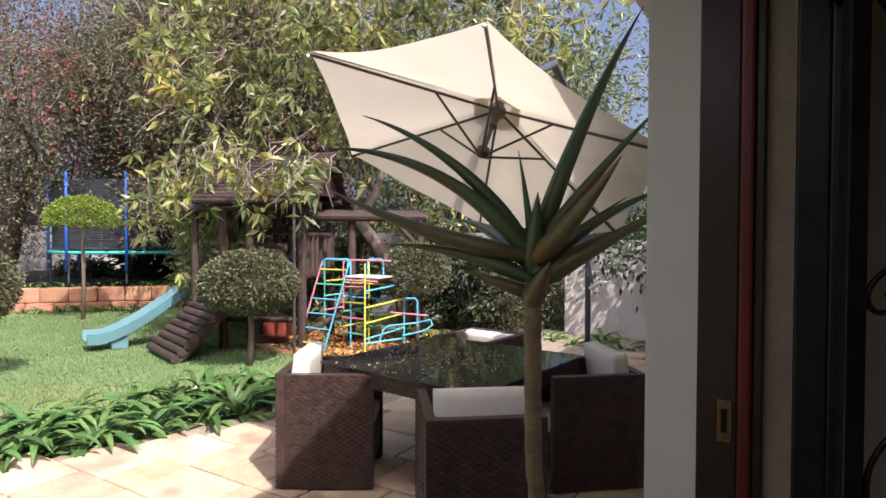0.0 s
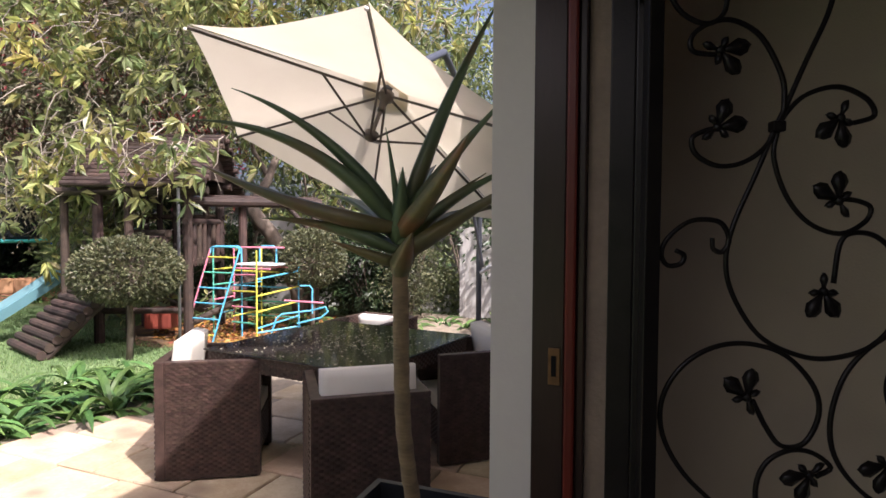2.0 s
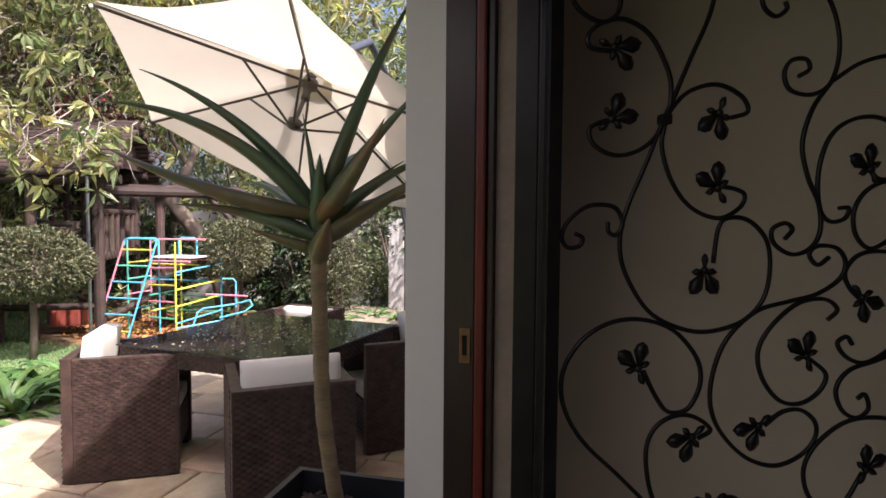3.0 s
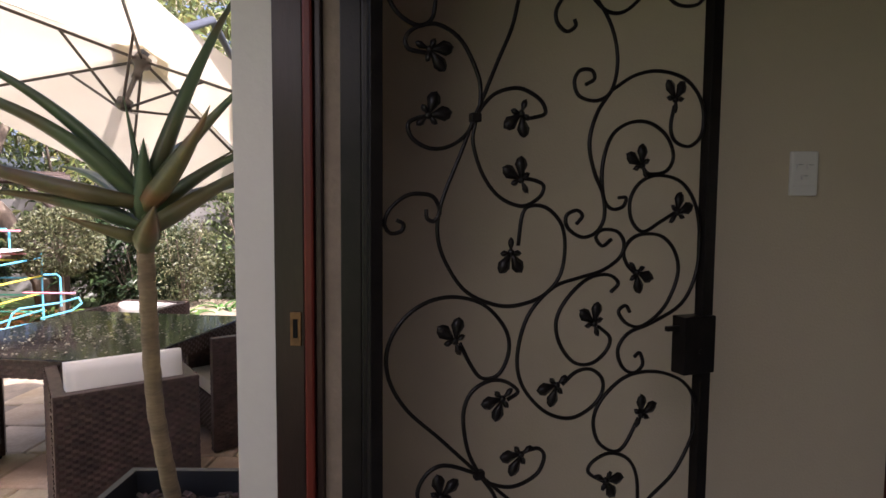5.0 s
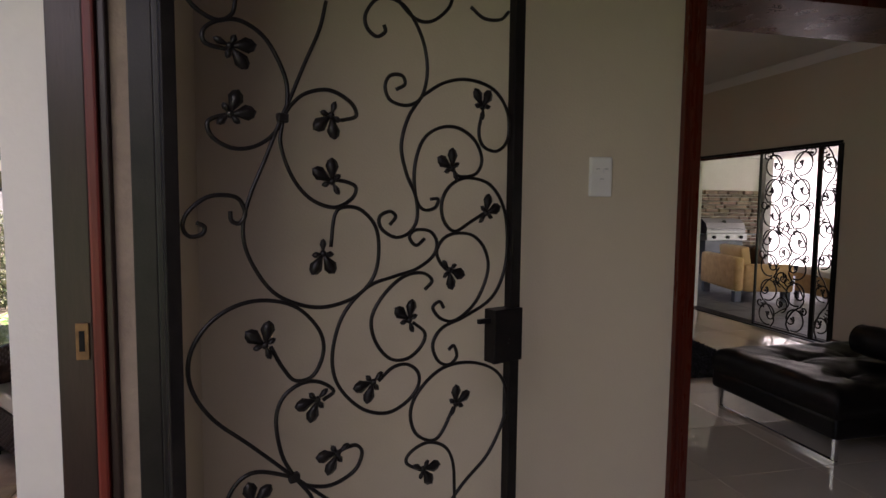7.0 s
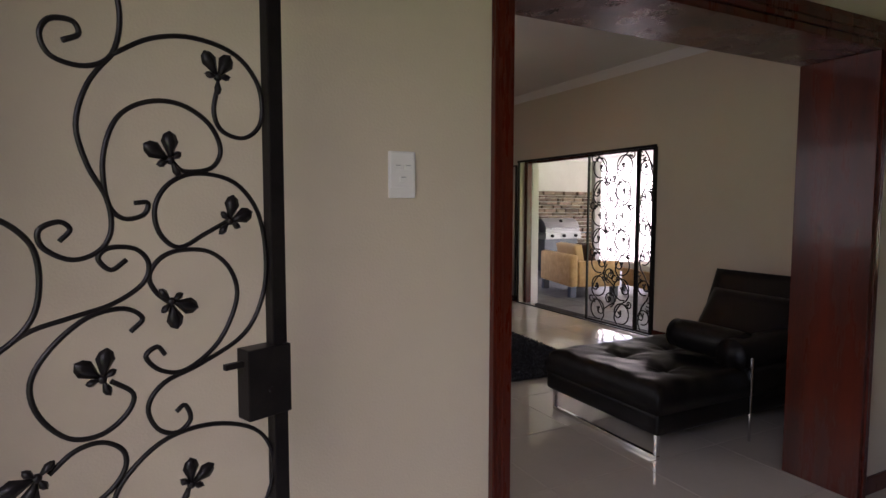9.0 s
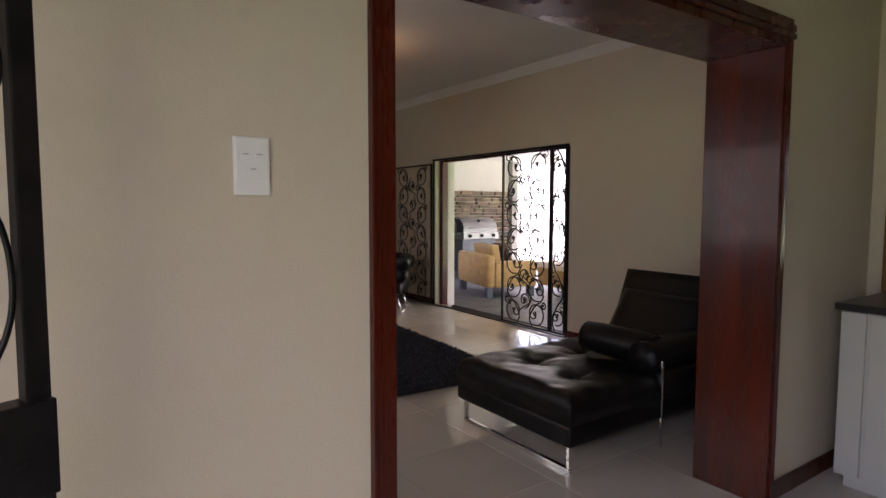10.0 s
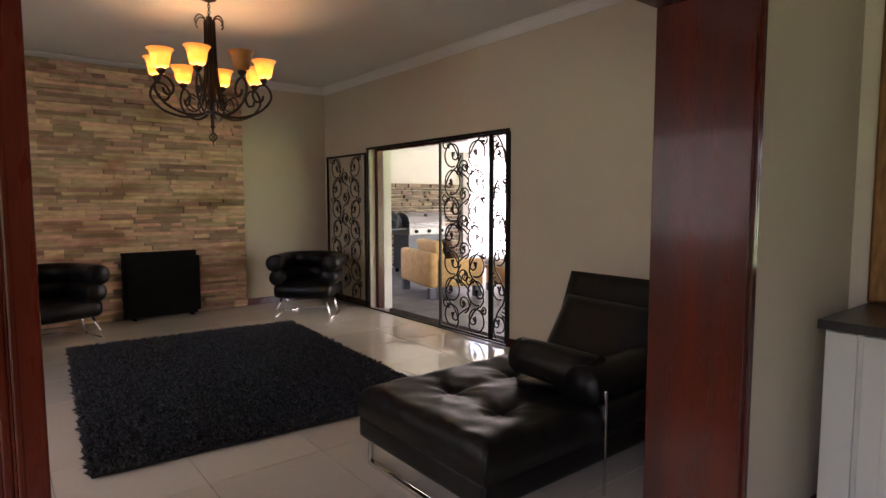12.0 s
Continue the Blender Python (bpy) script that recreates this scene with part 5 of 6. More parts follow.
rb = random.Random(7)
idx = 0
for i in range(11):
    for j in range(2):
        k = i / 10
        x = -4.75 + 1.05 * k - 0.62 * j + rb.uniform(-0.12, 0.12)
        y = 0.75 + 3.35 * k + 0.20 * j + rb.uniform(-0.1, 0.1)
        strap_plant(x, y, rb.uniform(0.38, 0.52), 26, 200 + idx, -0.12)
        idx += 1
for i in range(13):
    strap_plant(-6.2 + 0.42 * i + rb.uniform(-0.1, 0.1), 7.9 + rb.uniform(-0.25, 0.4) + 0.05 * i * (1 if i > 5 else 0), rb.uniform(0.28, 0.42), 18, 300 + i, -0.12, "strap-leaved plants in the far flower bed", "far bed plants")

# terracotta terrace with plants
ter = thing("retaining_wall", "low terracotta block retaining wall with a planted step", "retaining wall", pose(-16.6, 5.45, -0.12, 0, 0, 47))
rt = random.Random(3)
shape = bmesh.new()
box(shape, 0, 0, 0, 0.6, 0.3, 0.35, bev=0.04)
first = part("block", shape, TERRA, ter)
for row, (y0, z0) in enumerate(((0.0, -0.04), (0.03, 0.22))):
    for i in range(18):
        if row == 0 and i == 0:
            first.location = (0, 0, -0.14)
            continue
        o = new("block", first.data)
        o.parent = ter
        o.matrix_basis = pose(i * 0.615 + (0.3 if row % 2 else 0) + rt.uniform(-0.01, 0.01), y0 + rt.uniform(-0.02, 0.02), z0 - (0.1 if row == 0 else 0), 0, 0, rt.uniform(-2, 2))
part("earth", boxes((-1.0, 0.34, -0.2, 11.8, 9.0, 0.54)), SOIL, ter)
ud, vd = Vector((math.cos(radians(47)), math.sin(radians(47)), 0)), Vector((-math.sin(radians(47)), math.cos(radians(47)), 0))
for i in range(56):
    q = Vector((-16.6, 5.45, 0)) + ud * (i * 0.20 + 0.1) + vd * (rt.uniform(-0.5, -0.25) if i % 2 else 0.55)
    strap_plant(q.x, q.y, rt.uniform(0.22, 0.36), 20, 400 + i, -0.12 if i % 2 else 0.40, "spiky plants on the terracotta terrace", "terrace plants")

# boundary walls
structure("wall_garden_back", boxes((-9.5, 10.6, -0.3, 6.0, 10.8, 1.75)), GARDEN_WALL, "grey plastered garden boundary wall", "wall")
structure("wall_garden_corner", boxes((-2.80, 9.25, -0.3, 0.05, 9.45, 1.55)), PALE_WALL, "pale plastered garden wall by the paving", "wall")
structure("wall_garden_far", boxes((-24.0, 14.6, -0.3, -9.4, 14.8, 2.3), (-24.2, -10.0, -0.3, -24.0, 14.8, 2.3)), GARDEN_WALL, "weathered grey boundary wall behind the trampoline", "wall")

# ---------------------------------------------------------------- trampoline
tr = thing("trampoline", "round trampoline with turquoise pad, blue poles and dark safety net", "trampoline", pose(-15.2, 9.3, 0.56))
bm = bmesh.new()
lathe(bm, [(1.45, 0.80), (1.85, 0.80), (1.86, 0.76), (1.84, 0.72), (1.45, 0.74)], 36)
part("pad", bm, TRAMP_PAD, tr, smooth=True)
bm = bmesh.new()
lathe(bm, [(0.0, 0.775), (1.45, 0.785), (1.45, 0.77), (0.0, 0.76)], 30)
part("mat", bm, NET, tr)
for i in range(8):
    a = radians(i * 45 + 12)
    c, s_ = 1.8 * math.cos(a), 1.8 * math.sin(a)
    bm = bmesh.new()
    rod(bm, (c, s_, 0), (c, s_, 0.78), 0.025, 8)
    part("leg", bm, GREY_POLE, tr)
    bm = bmesh.new()
    rod(bm, (c * 1.03, s_ * 1.03, 0.3), (c * 1.03, s_ * 1.03, 2.75), 0.036, 10)
    part("pole", bm, BLUE_PAINT, tr, "blue foam-sleeved pole", True)
bm = bmesh.new()
V = {}
for i in range(217):
    a = radians(i * 360 / 216)
    for z in np.arange(0.85, 2.56, 0.055):
        V[i, round(float(z), 2)] = (1.74 * math.cos(a), 1.74 * math.sin(a), float(z))
zs = sorted({k[1] for k in V})
for z in zs:
    sweep(bm, [V[i, z] for i in range(217)], 0.017, 3)
for i in range(0, 216):
    rod(bm, V[i, zs[0]], V[i, zs[-1]], 0.019, 3)
part("net", bm, NET, tr, "dark safety net")

# ---------------------------------------------------------------- log play house, ramp and slide
PH = pose(-6.98, 5.78, -0.12, 0, 0, 25)
ph = thing("play_house", "brown log play house with a shingled log roof", "play house", PH)
PW, PD = 1.22, 1.5
logr = 0.062


def log(p, q, r=logr, nm="log", par=ph):
    bm = bmesh.new()
    rod(bm, p, q, r, 10)
    return part(nm, bm, POLEWOOD, par, smooth=False)


for x, y in ((0, 0), (PW, 0), (0, PD), (PW, PD)):
    log((x, y, -0.2), (x, y, 2.35), 0.07, "post")
for x in (0.25, 0.5, 0.75, 1.0):
    log((x, PD, 1.1), (x, PD, 2.3), 0.05, "post")
log((0.42, 0.0, -0.2), (0.42, 0.0, 2.3), 0.062, "post")
log((-0.5, 0.1, -0.2), (-0.5, 0.1, 2.2), 0.055, "post")
log((-0.6, 0.0, 2.12), (PW + 0.3, -0.05, 2.16), 0.06, "beam")
log((PW + 0.55, PD * 0.55, -0.2), (PW + 0.55, PD * 0.55, 2.1), 0.065, "post")
for i in range(13):
    log((-0.05, 0.02 + i * PD / 12, 1.12), (PW + 0.05, 0.02 + i * PD / 12, 1.12), 0.058, "deck_log")
for y in (0, PD):
    for z in (1.55, 1.8):
        if y:
            log((-0.08, y, z), (PW + 0.08, y, z), 0.045, "rail")
    log((-0.2, y, 2.30), (PW + 0.2, y, 2.30), 0.06, "beam")
for i in range(6):
    log((PW, 0.25 + i * 0.22, 1.12), (PW, 0.25 + i * 0.22, 1.72), 0.04, "baluster")
log((PW, -0.1, 1.72), (PW, PD + 0.1, 1.72), 0.045, "rail")
apex = (PD / 2, 3.02)
rg0 = random.Random(4)
for sgn in (-1, 1):
    for i in range(15):
        k = i / 14
        y = apex[0] + sgn * k * (PD / 2 + 0.3)
        z = apex[1] - k * 0.80
        log((-0.32, y, z), (PW + 0.32 + rg0.uniform(-0.05, 0.05), y, z + rg0.uniform(-0.008, 0.008)), 0.043, "roof_log")
for x in (-0.1, PW + 0.1):
    bm = bmesh.new()
    a = [bm.verts.new((x, apex[0] - PD / 2 - 0.1, 2.36)), bm.verts.new((x, apex[0] + PD / 2 + 0.1, 2.36)), bm.verts.new((x, apex[0], 2.95))]
    b_ = [bm.verts.new((x + 0.03, v.co.y, v.co.z)) for v in a]
    bm.faces.new(a)
    bm.faces.new(b_[::-1])
    for i in range(3):
        bm.faces.new((a[i], a[(i + 1) % 3], b_[(i + 1) % 3], b_[i]))
    part("gable", bm, POLEWOOD, ph)
# swing beam and brace
log((PW - 0.1, PD * 0.35, 2.02), (PW + 1.75, PD * 0.35 + 0.45, 2.02), 0.075, "swing_beam")
log((PW - 0.1, PD * 0.8, 2.1), (PW + 1.6, PD * 0.8 + 0.45, 2.1), 0.06, "swing_beam")
log((PW + 1.65, PD * 0.35 + 0.43, -0.1), (PW + 1.65, PD * 0.35 + 0.43, 2.02), 0.06, "post")
log((PW + 1.65, PD * 0.35 + 0.43, 1.5), (PW + 1.2, PD * 0.35 + 0.35, 2.0), 0.04, "brace")
log((PW, 0.0, 0.25), (PW + 0.9, 0.5, 0.7), 0.05, "brace")
log((0.0, 0.0, 0.45), (PW, 0.0, 0.45), 0.045, "rail")
bm = bmesh.new()
rod(bm, (PW - 0.02, -0.28, -0.1), (PW - 0.02, -0.28, 2.25), 0.022, 8)
part("fire_pole", bm, STEEL, ph, "steel sliding pole")
part("tub", boxes((0.45, 0.35, 0.12, 0.85, 0.7, 0.42), bev=0.04), RED_PLASTIC, ph, "red plastic seat under the deck")
ramp = thing("log_ramp", "sloping climbing ramp of brown half logs", "ramp", pose(-7.74, 5.04, -0.12, 0, 0, -19.4))
RA = math.atan2(0.74, 0.78)
for x in (0.06, 1.18):
    bm = bmesh.new()
    rod(bm, (x, 0.02, -0.04), (x, 1.62, -0.04 + 1.62 * math.tan(RA)), 0.05, 8)
    part("rail", bm, POLEWOOD, ramp)
for i in range(19):
    s_ = 0.05 + i * 0.118
    bm = bmesh.new()
    rod(bm, (0.0, s_ * math.cos(RA), 0.05 + s_ * math.sin(RA)), (1.25, s_ * math.cos(RA), 0.05 + s_ * math.sin(RA)), 0.056, 10)
    part("half_log", bm, POLEWOOD, ramp)
slide = thing("slide", "teal plastic slide running down to the lawn", "slide", pose(-8.62, 4.62, -0.12, 0, 0, -19.5))
bm = bmesh.new()
path = smooth_path((0.0, 0.15), (0.25, 0.15), (0.7, 0.34), (1.4, 0.80), (2.1, 1.27), (2.6, 1.56), n=6)
prof = [(-0.24, 0.13), (-0.21, 0.14), (-0.19, 0.02), (-0.12, 0.0), (0.12, 0.0), (0.19, 0.02), (0.21, 0.14), (0.24, 0.13), (0.22, -0.03), (-0.22, -0.03)]
rows = [[bm.verts.new((a, s_, z + b)) for a, b in prof] for s_, z in path]
for q, r in zip(rows, rows[1:]):
    for i in range(len(prof)):
        j = (i + 1) % len(prof)
        bm.faces.new((q[i], q[j], r[j], r[i]))
bm.faces.new(rows[0])
bm.faces.new(rows[-1][::-1])
part("chute", bm, TEAL, slide, smooth=False)
bm = bmesh.new()
box(bm, -0.17, 0.32, 0.0, 0.17, 0.55, 0.19, bev=0.02)
part("foot", bm, TEAL, slide)

# bare earth and leaf litter under the play things
bm = bmesh.new()
rl = random.Random(31)
rim = []
for i in range(40):
    a = 2 * math.pi * i / 40
    k = 1 + rl.uniform(-0.06, 0.06)
    rim.append((-5.6 + 2.3 * k * math.cos(a), 7.6 + 1.75 * k * math.sin(a)))
top = [bm.verts.new((x, y, -0.117)) for x, y in rim]
low = [bm.verts.new((-5.6 + (x + 5.6) * 1.03, 7.6 + (y - 7.6) * 1.03, -0.14)) for x, y in rim]
bm.faces.new(top)
for i in range(40):
    bm.faces.new((low[i], low[(i + 1) % 40], top[(i + 1) % 40], top[i]))
structure("bare_ground", bm, LITTER_SOIL, "bare brown earth with fallen leaves under the play house", "ground")
rs = np.random.RandomState(44)
ang, rad_ = rs.uniform(0, 6.283, 2600), np.sqrt(rs.uniform(0, 1, 2600))
pos = np.stack([-5.3 + 1.9 * rad_ * np.cos(ang), 7.5 + 1.5 * rad_ * np.sin(ang), rs.uniform(-0.112, -0.09, 2600)], 1)
tagged(leaf_mesh("leaf_litter", pos, rs.normal(size=pos.shape) * np.array([1, 1, 0.2]), 0.085, 0.5, LITTER, None, rs), "fallen yellow and orange leaves on the earth", "leaves", "", "stuff")

# ---------------------------------------------------------------- painted climbing frame
gym = thing("climbing_frame", "tubular steel climbing frame painted in many colours", "climbing frame", pose(-5.93, 6.24, -0.12))
rg = random.Random(12)
GX, GY, GH = 1.24, 0.95, 1.32


def tube(p, q, c=None, r=0.0125, nm="tube"):
    bm = bmesh.new()
    rod(bm, p, q, r, 8)
    part(nm, bm, PAINTS[rg.randrange(4) if c is None else c], gym)


def bent(c, *pts):
    bm = bmesh.new()
    sweep(bm, pts, 0.0125, 8)
    part("bent_tube", bm, PAINTS[c], gym)


# leaning ladder with a looped top
for x, c in ((0.0, 1), (0.52, 0)):
    tube((x, 0.0, 0), (x + 0.27, 0.26, GH), c, nm="ladder_side")
    tube((x + 0.10, 0.50, 0), (x + 0.10, 0.50, GH), 0 if x else 3, nm="upright")
for i in range(6):
    k = (i + 0.55) / 6.1
    tube((0.27 * k, 0.26 * k, GH * k), (0.52 + 0.27 * k, 0.26 * k, GH * k), (2, 0, 0, 0, 3, 2)[i], nm="rung")
for y, c, dx in ((0.26, 0, 0.17), (0.50, 0, 0.0)):
    bent(c, (0.10 + dx, y, GH - 0.06), (0.11 + dx, y, GH + 0.01), (0.15 + dx, y, GH + 0.03), (0.57 + dx, y, GH + 0.03), (0.61 + dx, y, GH + 0.01), (0.62 + dx, y, GH - 0.06))
# square cage
for x, y, c, h in ((GX, 0.05, 2, GH), (GX + 0.05, GY, 0, 1.05), (0.62, GY, 2, GH), (0.10, GY, 1, GH)):
    tube((x, y, 0), (x, y, h), c, nm="upright")
for i, z in enumerate((0.28, 0.50, 0.72, 0.95)):
    tube((0.62, 0.30, z), (GX, 0.05, z + 0.04), (3, 1, 2, 1)[i], nm="rung")
    tube((GX, 0.05, z - 0.02), (GX + 0.05, GY, z + 0.03), (0, 2, 2, 0)[i], nm="rung")
    tube((0.10, GY, z), (GX + 0.05, GY, z), (3, 3, 0, 2)[i], nm="rung")
    tube((0.10, 0.50, z + 0.05), (0.10, GY, z + 0.05), (0, 1, 3, 2)[i], nm="rung")
    tube((0.62, 0.30, z + 0.08), (0.62, GY, z + 0.08), (2, 3, 0, 3)[i], nm="rung")
tube((0.62, 0.50, GH + 0.02), (GX + 0.05, 0.60, GH + 0.02), 1, nm="rung")
bent(0, (0.85, 0.62, GH - 0.25), (0.85, 0.62, GH), (0.89, 0.62, GH + 0.04), (1.10, 0.62, GH + 0.04), (1.14, 0.62, GH), (1.14, 0.62, GH - 0.25))
part("seat_board", boxes((0.66, 0.30, 1.09, 1.26, 0.72, 1.115), bev=0.008), PAINTS[4], gym, "white board")
for y in (0.30, 0.72):
    tube((0.62, y, 1.05), (GX + 0.03, y, 1.05), 1, nm="rail")
# low curled arms at the far end
bent(0, (GX + 0.05, 0.30, 0.16), (GX + 0.10, 0.34, 0.36), (GX + 0.16, 0.38, 0.42), (GX + 0.50, 0.60, 0.46), (GX + 0.72, 0.62, 0.52), (GX + 0.78, 0.58, 0.46), (GX + 0.70, 0.52, 0.38), (GX + 0.40, 0.40, 0.30))
tube((GX, 0.05, 0.20), (GX + 0.42, 0.46, 0.26), 0)
tube((GX + 0.05, 0.60, 0.58), (GX + 0.62, 0.72, 0.56), 1)
bent(0, (GX + 0.45, 0.70, 0.40), (GX + 0.45, 0.70, 0.76), (GX + 0.42, 0.68, 0.80), (GX + 0.30, 0.62, 0.80))

# ---------------------------------------------------------------- umbrella
HUB, NRM = Vector((-1.30, 3.32, 2.31)), Vector((0.126, 0.442, 0.888)).normalized()
ua = NRM.cross(Vector((0, 1, 0))).normalized()
ub = -NRM.cross(ua)
UM = Matrix(((ua.x, ub.x, NRM.x, HUB.x), (ua.y, ub.y, NRM.y, HUB.y), (ua.z, ub.z, NRM.z, HUB.z), (0, 0, 0, 1)))
um = thing("cantilever_umbrella", "tilted cream canvas cantilever umbrella with dark ribs", "umbrella", UM)
R, DROP, PHI = 1.178, 0.358, 5.378
tipv = [Vector((R * math.cos(PHI + k * math.pi / 3), R * math.sin(PHI + k * math.pi / 3), -DROP)) for k in range(6)]
bm = bmesh.new()
NS, NB = 12, 10
for k in range(6):
    a, b_ = tipv[k], tipv[(k + 1) % 6]
    g_ = []
    for i in range(NS + 1):
        s_ = 0.075 + 0.925 * i / NS
        row = []
        for j in range(NB + 1):
            t = j / NB
            sag = 4 * t * (1 - t)
            c = (a * (1 - t) + b_ * t) * s_
            c *= 1 - 0.045 * sag * s_
            c.z += 0.03 - 0.035 * sag * s_ + 0.006 * math.sin(9 * t + k) * s_ + 0.02 * (1 - s_)
            row.append(bm.verts.new(c))
        g_.append(row)
    for i in range(NS):
        for j in range(NB):
            bm.faces.new((g_[i][j], g_[i][j + 1], g_[i + 1][j + 1], g_[i + 1][j]))
bmesh.ops.remove_doubles(bm, verts=bm.verts[:], dist=0.002)
canopy = part("canopy", bm, CANVAS, um, "cream canvas canopy, faintly stained", True)
bm = bmesh.new()
vt = []
for s_, z in ((0.15, 0.012), (0.08, 0.055), (0.015, 0.085)):
    vt.append([bm.verts.new((tipv[k].x * s_, tipv[k].y * s_, z)) for k in range(6)])
for q, r in zip(vt, vt[1:]):
    for j in range(6):
        bm.faces.new((q[j], q[(j + 1) % 6], r[(j + 1) % 6], r[j]))
part("vent", bm, CANVAS, um, "cream vent cap")
bm = bmesh.new()
lathe(bm, [(0.0, 0.02), (0.05, 0.015), (0.055, -0.03), (0.03, -0.05), (0.022, -0.10), (0.022, -0.13), (0.0, -0.13)], 14)
part("hub", bm, BRONZE_ALU, um, smooth=True)
bm = bmesh.new()
lathe(bm, [(0.0, -0.31), (0.045, -0.315), (0.045, -0.36), (0.018, -0.375), (0.0, -0.375)], 14, Matrix.Translation((0, 0, 0.02)))
part("runner", bm, BRONZE_ALU, um, smooth=True)
bm = bmesh.new()
rod(bm, (0, 0, -0.02), (0.0, 0, -0.31), 0.014, 8)
part("shaft", bm, BRONZE_ALU, um)
for k in range(6):
    bm = bmesh.new()
    rod(bm, tipv[k] * 0.03 + Vector((0, 0, 0.0)), tipv[k] * 0.995 + Vector((0, 0, 0.012)), 0.009, 6)
    rib = part("rib", bm, BRONZE_ALU, um)
    bm = bmesh.new()
    rod(bm, Vector((0, 0, -0.325)) + tipv[k] * 0.03, tipv[k] * 0.36, 0.008, 6)
    part("strut", bm, BRONZE_ALU, rib)
    bm = bmesh.new()
    bmesh.ops.create_uvsphere(bm, u_segments=8, v_segments=6, radius=0.011, matrix=Matrix.Translation(tipv[k]))
    part("tip", bm, CREAM, rib)
inv = UM.inverted()
bm = bmesh.new()
foot = Vector((-1.55, 6.25, -0.05))
sweep(bm, [inv @ v for v in (foot, foot + Vector((0, 0, 1.1)), foot + Vector((0.02, -0.03, 2.1)), foot + Vector((0.05, -0.5, 2.75)), HUB + Vector((-0.05, 1.2, 0.62)), HUB + Vector((0, 0.12, 0.16)), HUB + Vector((0, 0.0, 0.03)))], 0.032, 10)
mast = part("mast", bm, GREY_POLE, um, "grey steel mast", True)
bm = bmesh.new()
sweep(bm, [inv @ (foot + Vector(v)) for v in ((0.03, -0.02, 0.98), (0.16, -0.1, 1.06), (0.26, -0.12, 1.06))], 0.02, 8)
part("crank", bm, PLASTIC, mast)
bm = bmesh.new()
sweep(bm, [inv @ (foot + Vector(v)) for v in ((0.05, -0.02, 1.05), (0.02, -0.25, 1.6), (0.06, -0.65, 2.3))], 0.02, 8)
part("stay", bm, GREY_POLE, mast)
bm = bmesh.new()
box(bm, -0.4, -0.4, 0, 0.4, 0.4, 0.07, bev=0.01, m=inv @ Matrix.Translation(foot + Vector((0, 0, -0.04))))
part("base_plate", bm, GREY_POLE, um)


# ---------------------------------------------------------------- wicker table and chairs
def weave(bm, w, h, m, px=0.025, pz=0.0155):
    """A woven face: short strands bowed over and under, in rows; w across, h up, facing -y."""
    nx, nz = max(2, int(w / px)), max(2, int(h / pz))
    px, pz = w / nx, h / nz
    for j in range(nz):
        for i in range(nx):
            if (i + j) % 2:
                continue
            x0, z0 = i * px - px * 0.45, j * pz
            pts = [(max(0, x0), 0.001), (x0 + px * 0.5, -0.0040), (x0 + px * 0.95, -0.0068), (x0 + px * 1.4, -0.0040), (min(w, x0 + px * 1.9), 0.001)]
            lo = [bm.verts.new(m @ Vector((min(w, max(0, x)), y, z0 + 0.0015))) for x, y in pts]
            hi = [bm.verts.new(m @ Vector((min(w, max(0, x)), y, z0 + pz - 0.0015))) for x, y in pts]
            for k in range(4):
                bm.faces.new((lo[k], lo[k + 1], hi[k + 1], hi[k]))


def woven_panel(name, par, x0, y0, z0, x1, y1, z1, sides="fblr"):
    p = part(name, boxes((x0, y0, z0, x1, y1, z1), bev=0.006), WICKER, par)
    bm = bmesh.new()
    if "f" in sides:
        weave(bm, x1 - x0, z1 - z0, pose(x0, y0, z0))
    if "b" in sides:
        weave(bm, x1 - x0, z1 - z0, pose(x1, y1, z0, 0, 0, 180))
    if "l" in sides:
        weave(bm, y1 - y0, z1 - z0, pose(x0, y1, z0, 0, 0, -90))
    if "r" in sides:
        weave(bm, y1 - y0, z1 - z0, pose(x1, y0, z0, 0, 0, 90))
    w = raw_bm("weave", bm, p)
    return p


def raw_bm(name, bm, par):
    me = bpy.data.meshes.new(name)
    bm.to_mesh(me)
    bm.free()
    me.materials.append(WICKER)
    ob = new(name, me)
    ob.parent = par
    return ob


def wicker_chair(m):
    """Faces +y, its back at y = 0, its left arm at x = 0."""
    c = thing("wicker_armchair", "dark brown wicker cube armchair with cream cushions", "armchair", m, "wicker chairs round the table")
    W, D, H = 0.58, 0.60, 0.72
    woven_panel("back", c, 0.0, 0.0, 0.01, W, 0.055, H, "f")
    woven_panel("arm", c, 0.0, 0.0555, 0.01, 0.055, D, H - 0.004, "lr")
    woven_panel("arm", c, W - 0.055, 0.0555, 0.01, W, D, H - 0.004, "lr")
    woven_panel("seat_front", c, 0.0555, 0.10, 0.10, W - 0.0555, D - 0.02, 0.32, "b")
    for x, y in ((0.02, 0.02), (W - 0.06, 0.02), (0.02, D - 0.06), (W - 0.06, D - 0.06)):
        part("foot", boxes((x, y, -0.012, x + 0.04, y + 0.04, 0.0098)), FIREBOX, c)
    bm = bmesh.new()
    cushion(bm, W - 0.12, D - 0.12, 0.11, pose(W / 2, 0.34, 0.322), 0.35)
    part("seat_cushion", bm, CREAM, c, "cream seat cushion", True)
    bm = bmesh.new()
    cushion(bm, W - 0.10, 0.46, 0.12, pose(W / 2, 0.115, 0.60, 82, 0, 0) @ Matrix.Translation((0, 0, -0.06)), 0.4)
    bc = part("back_cushion", bm, CREAM, c, "cream back cushion", True)
    return c


PZ = -0.072
ch2 = wicker_chair(pose(-1.12, 2.155, PZ, 0, 0, 37))
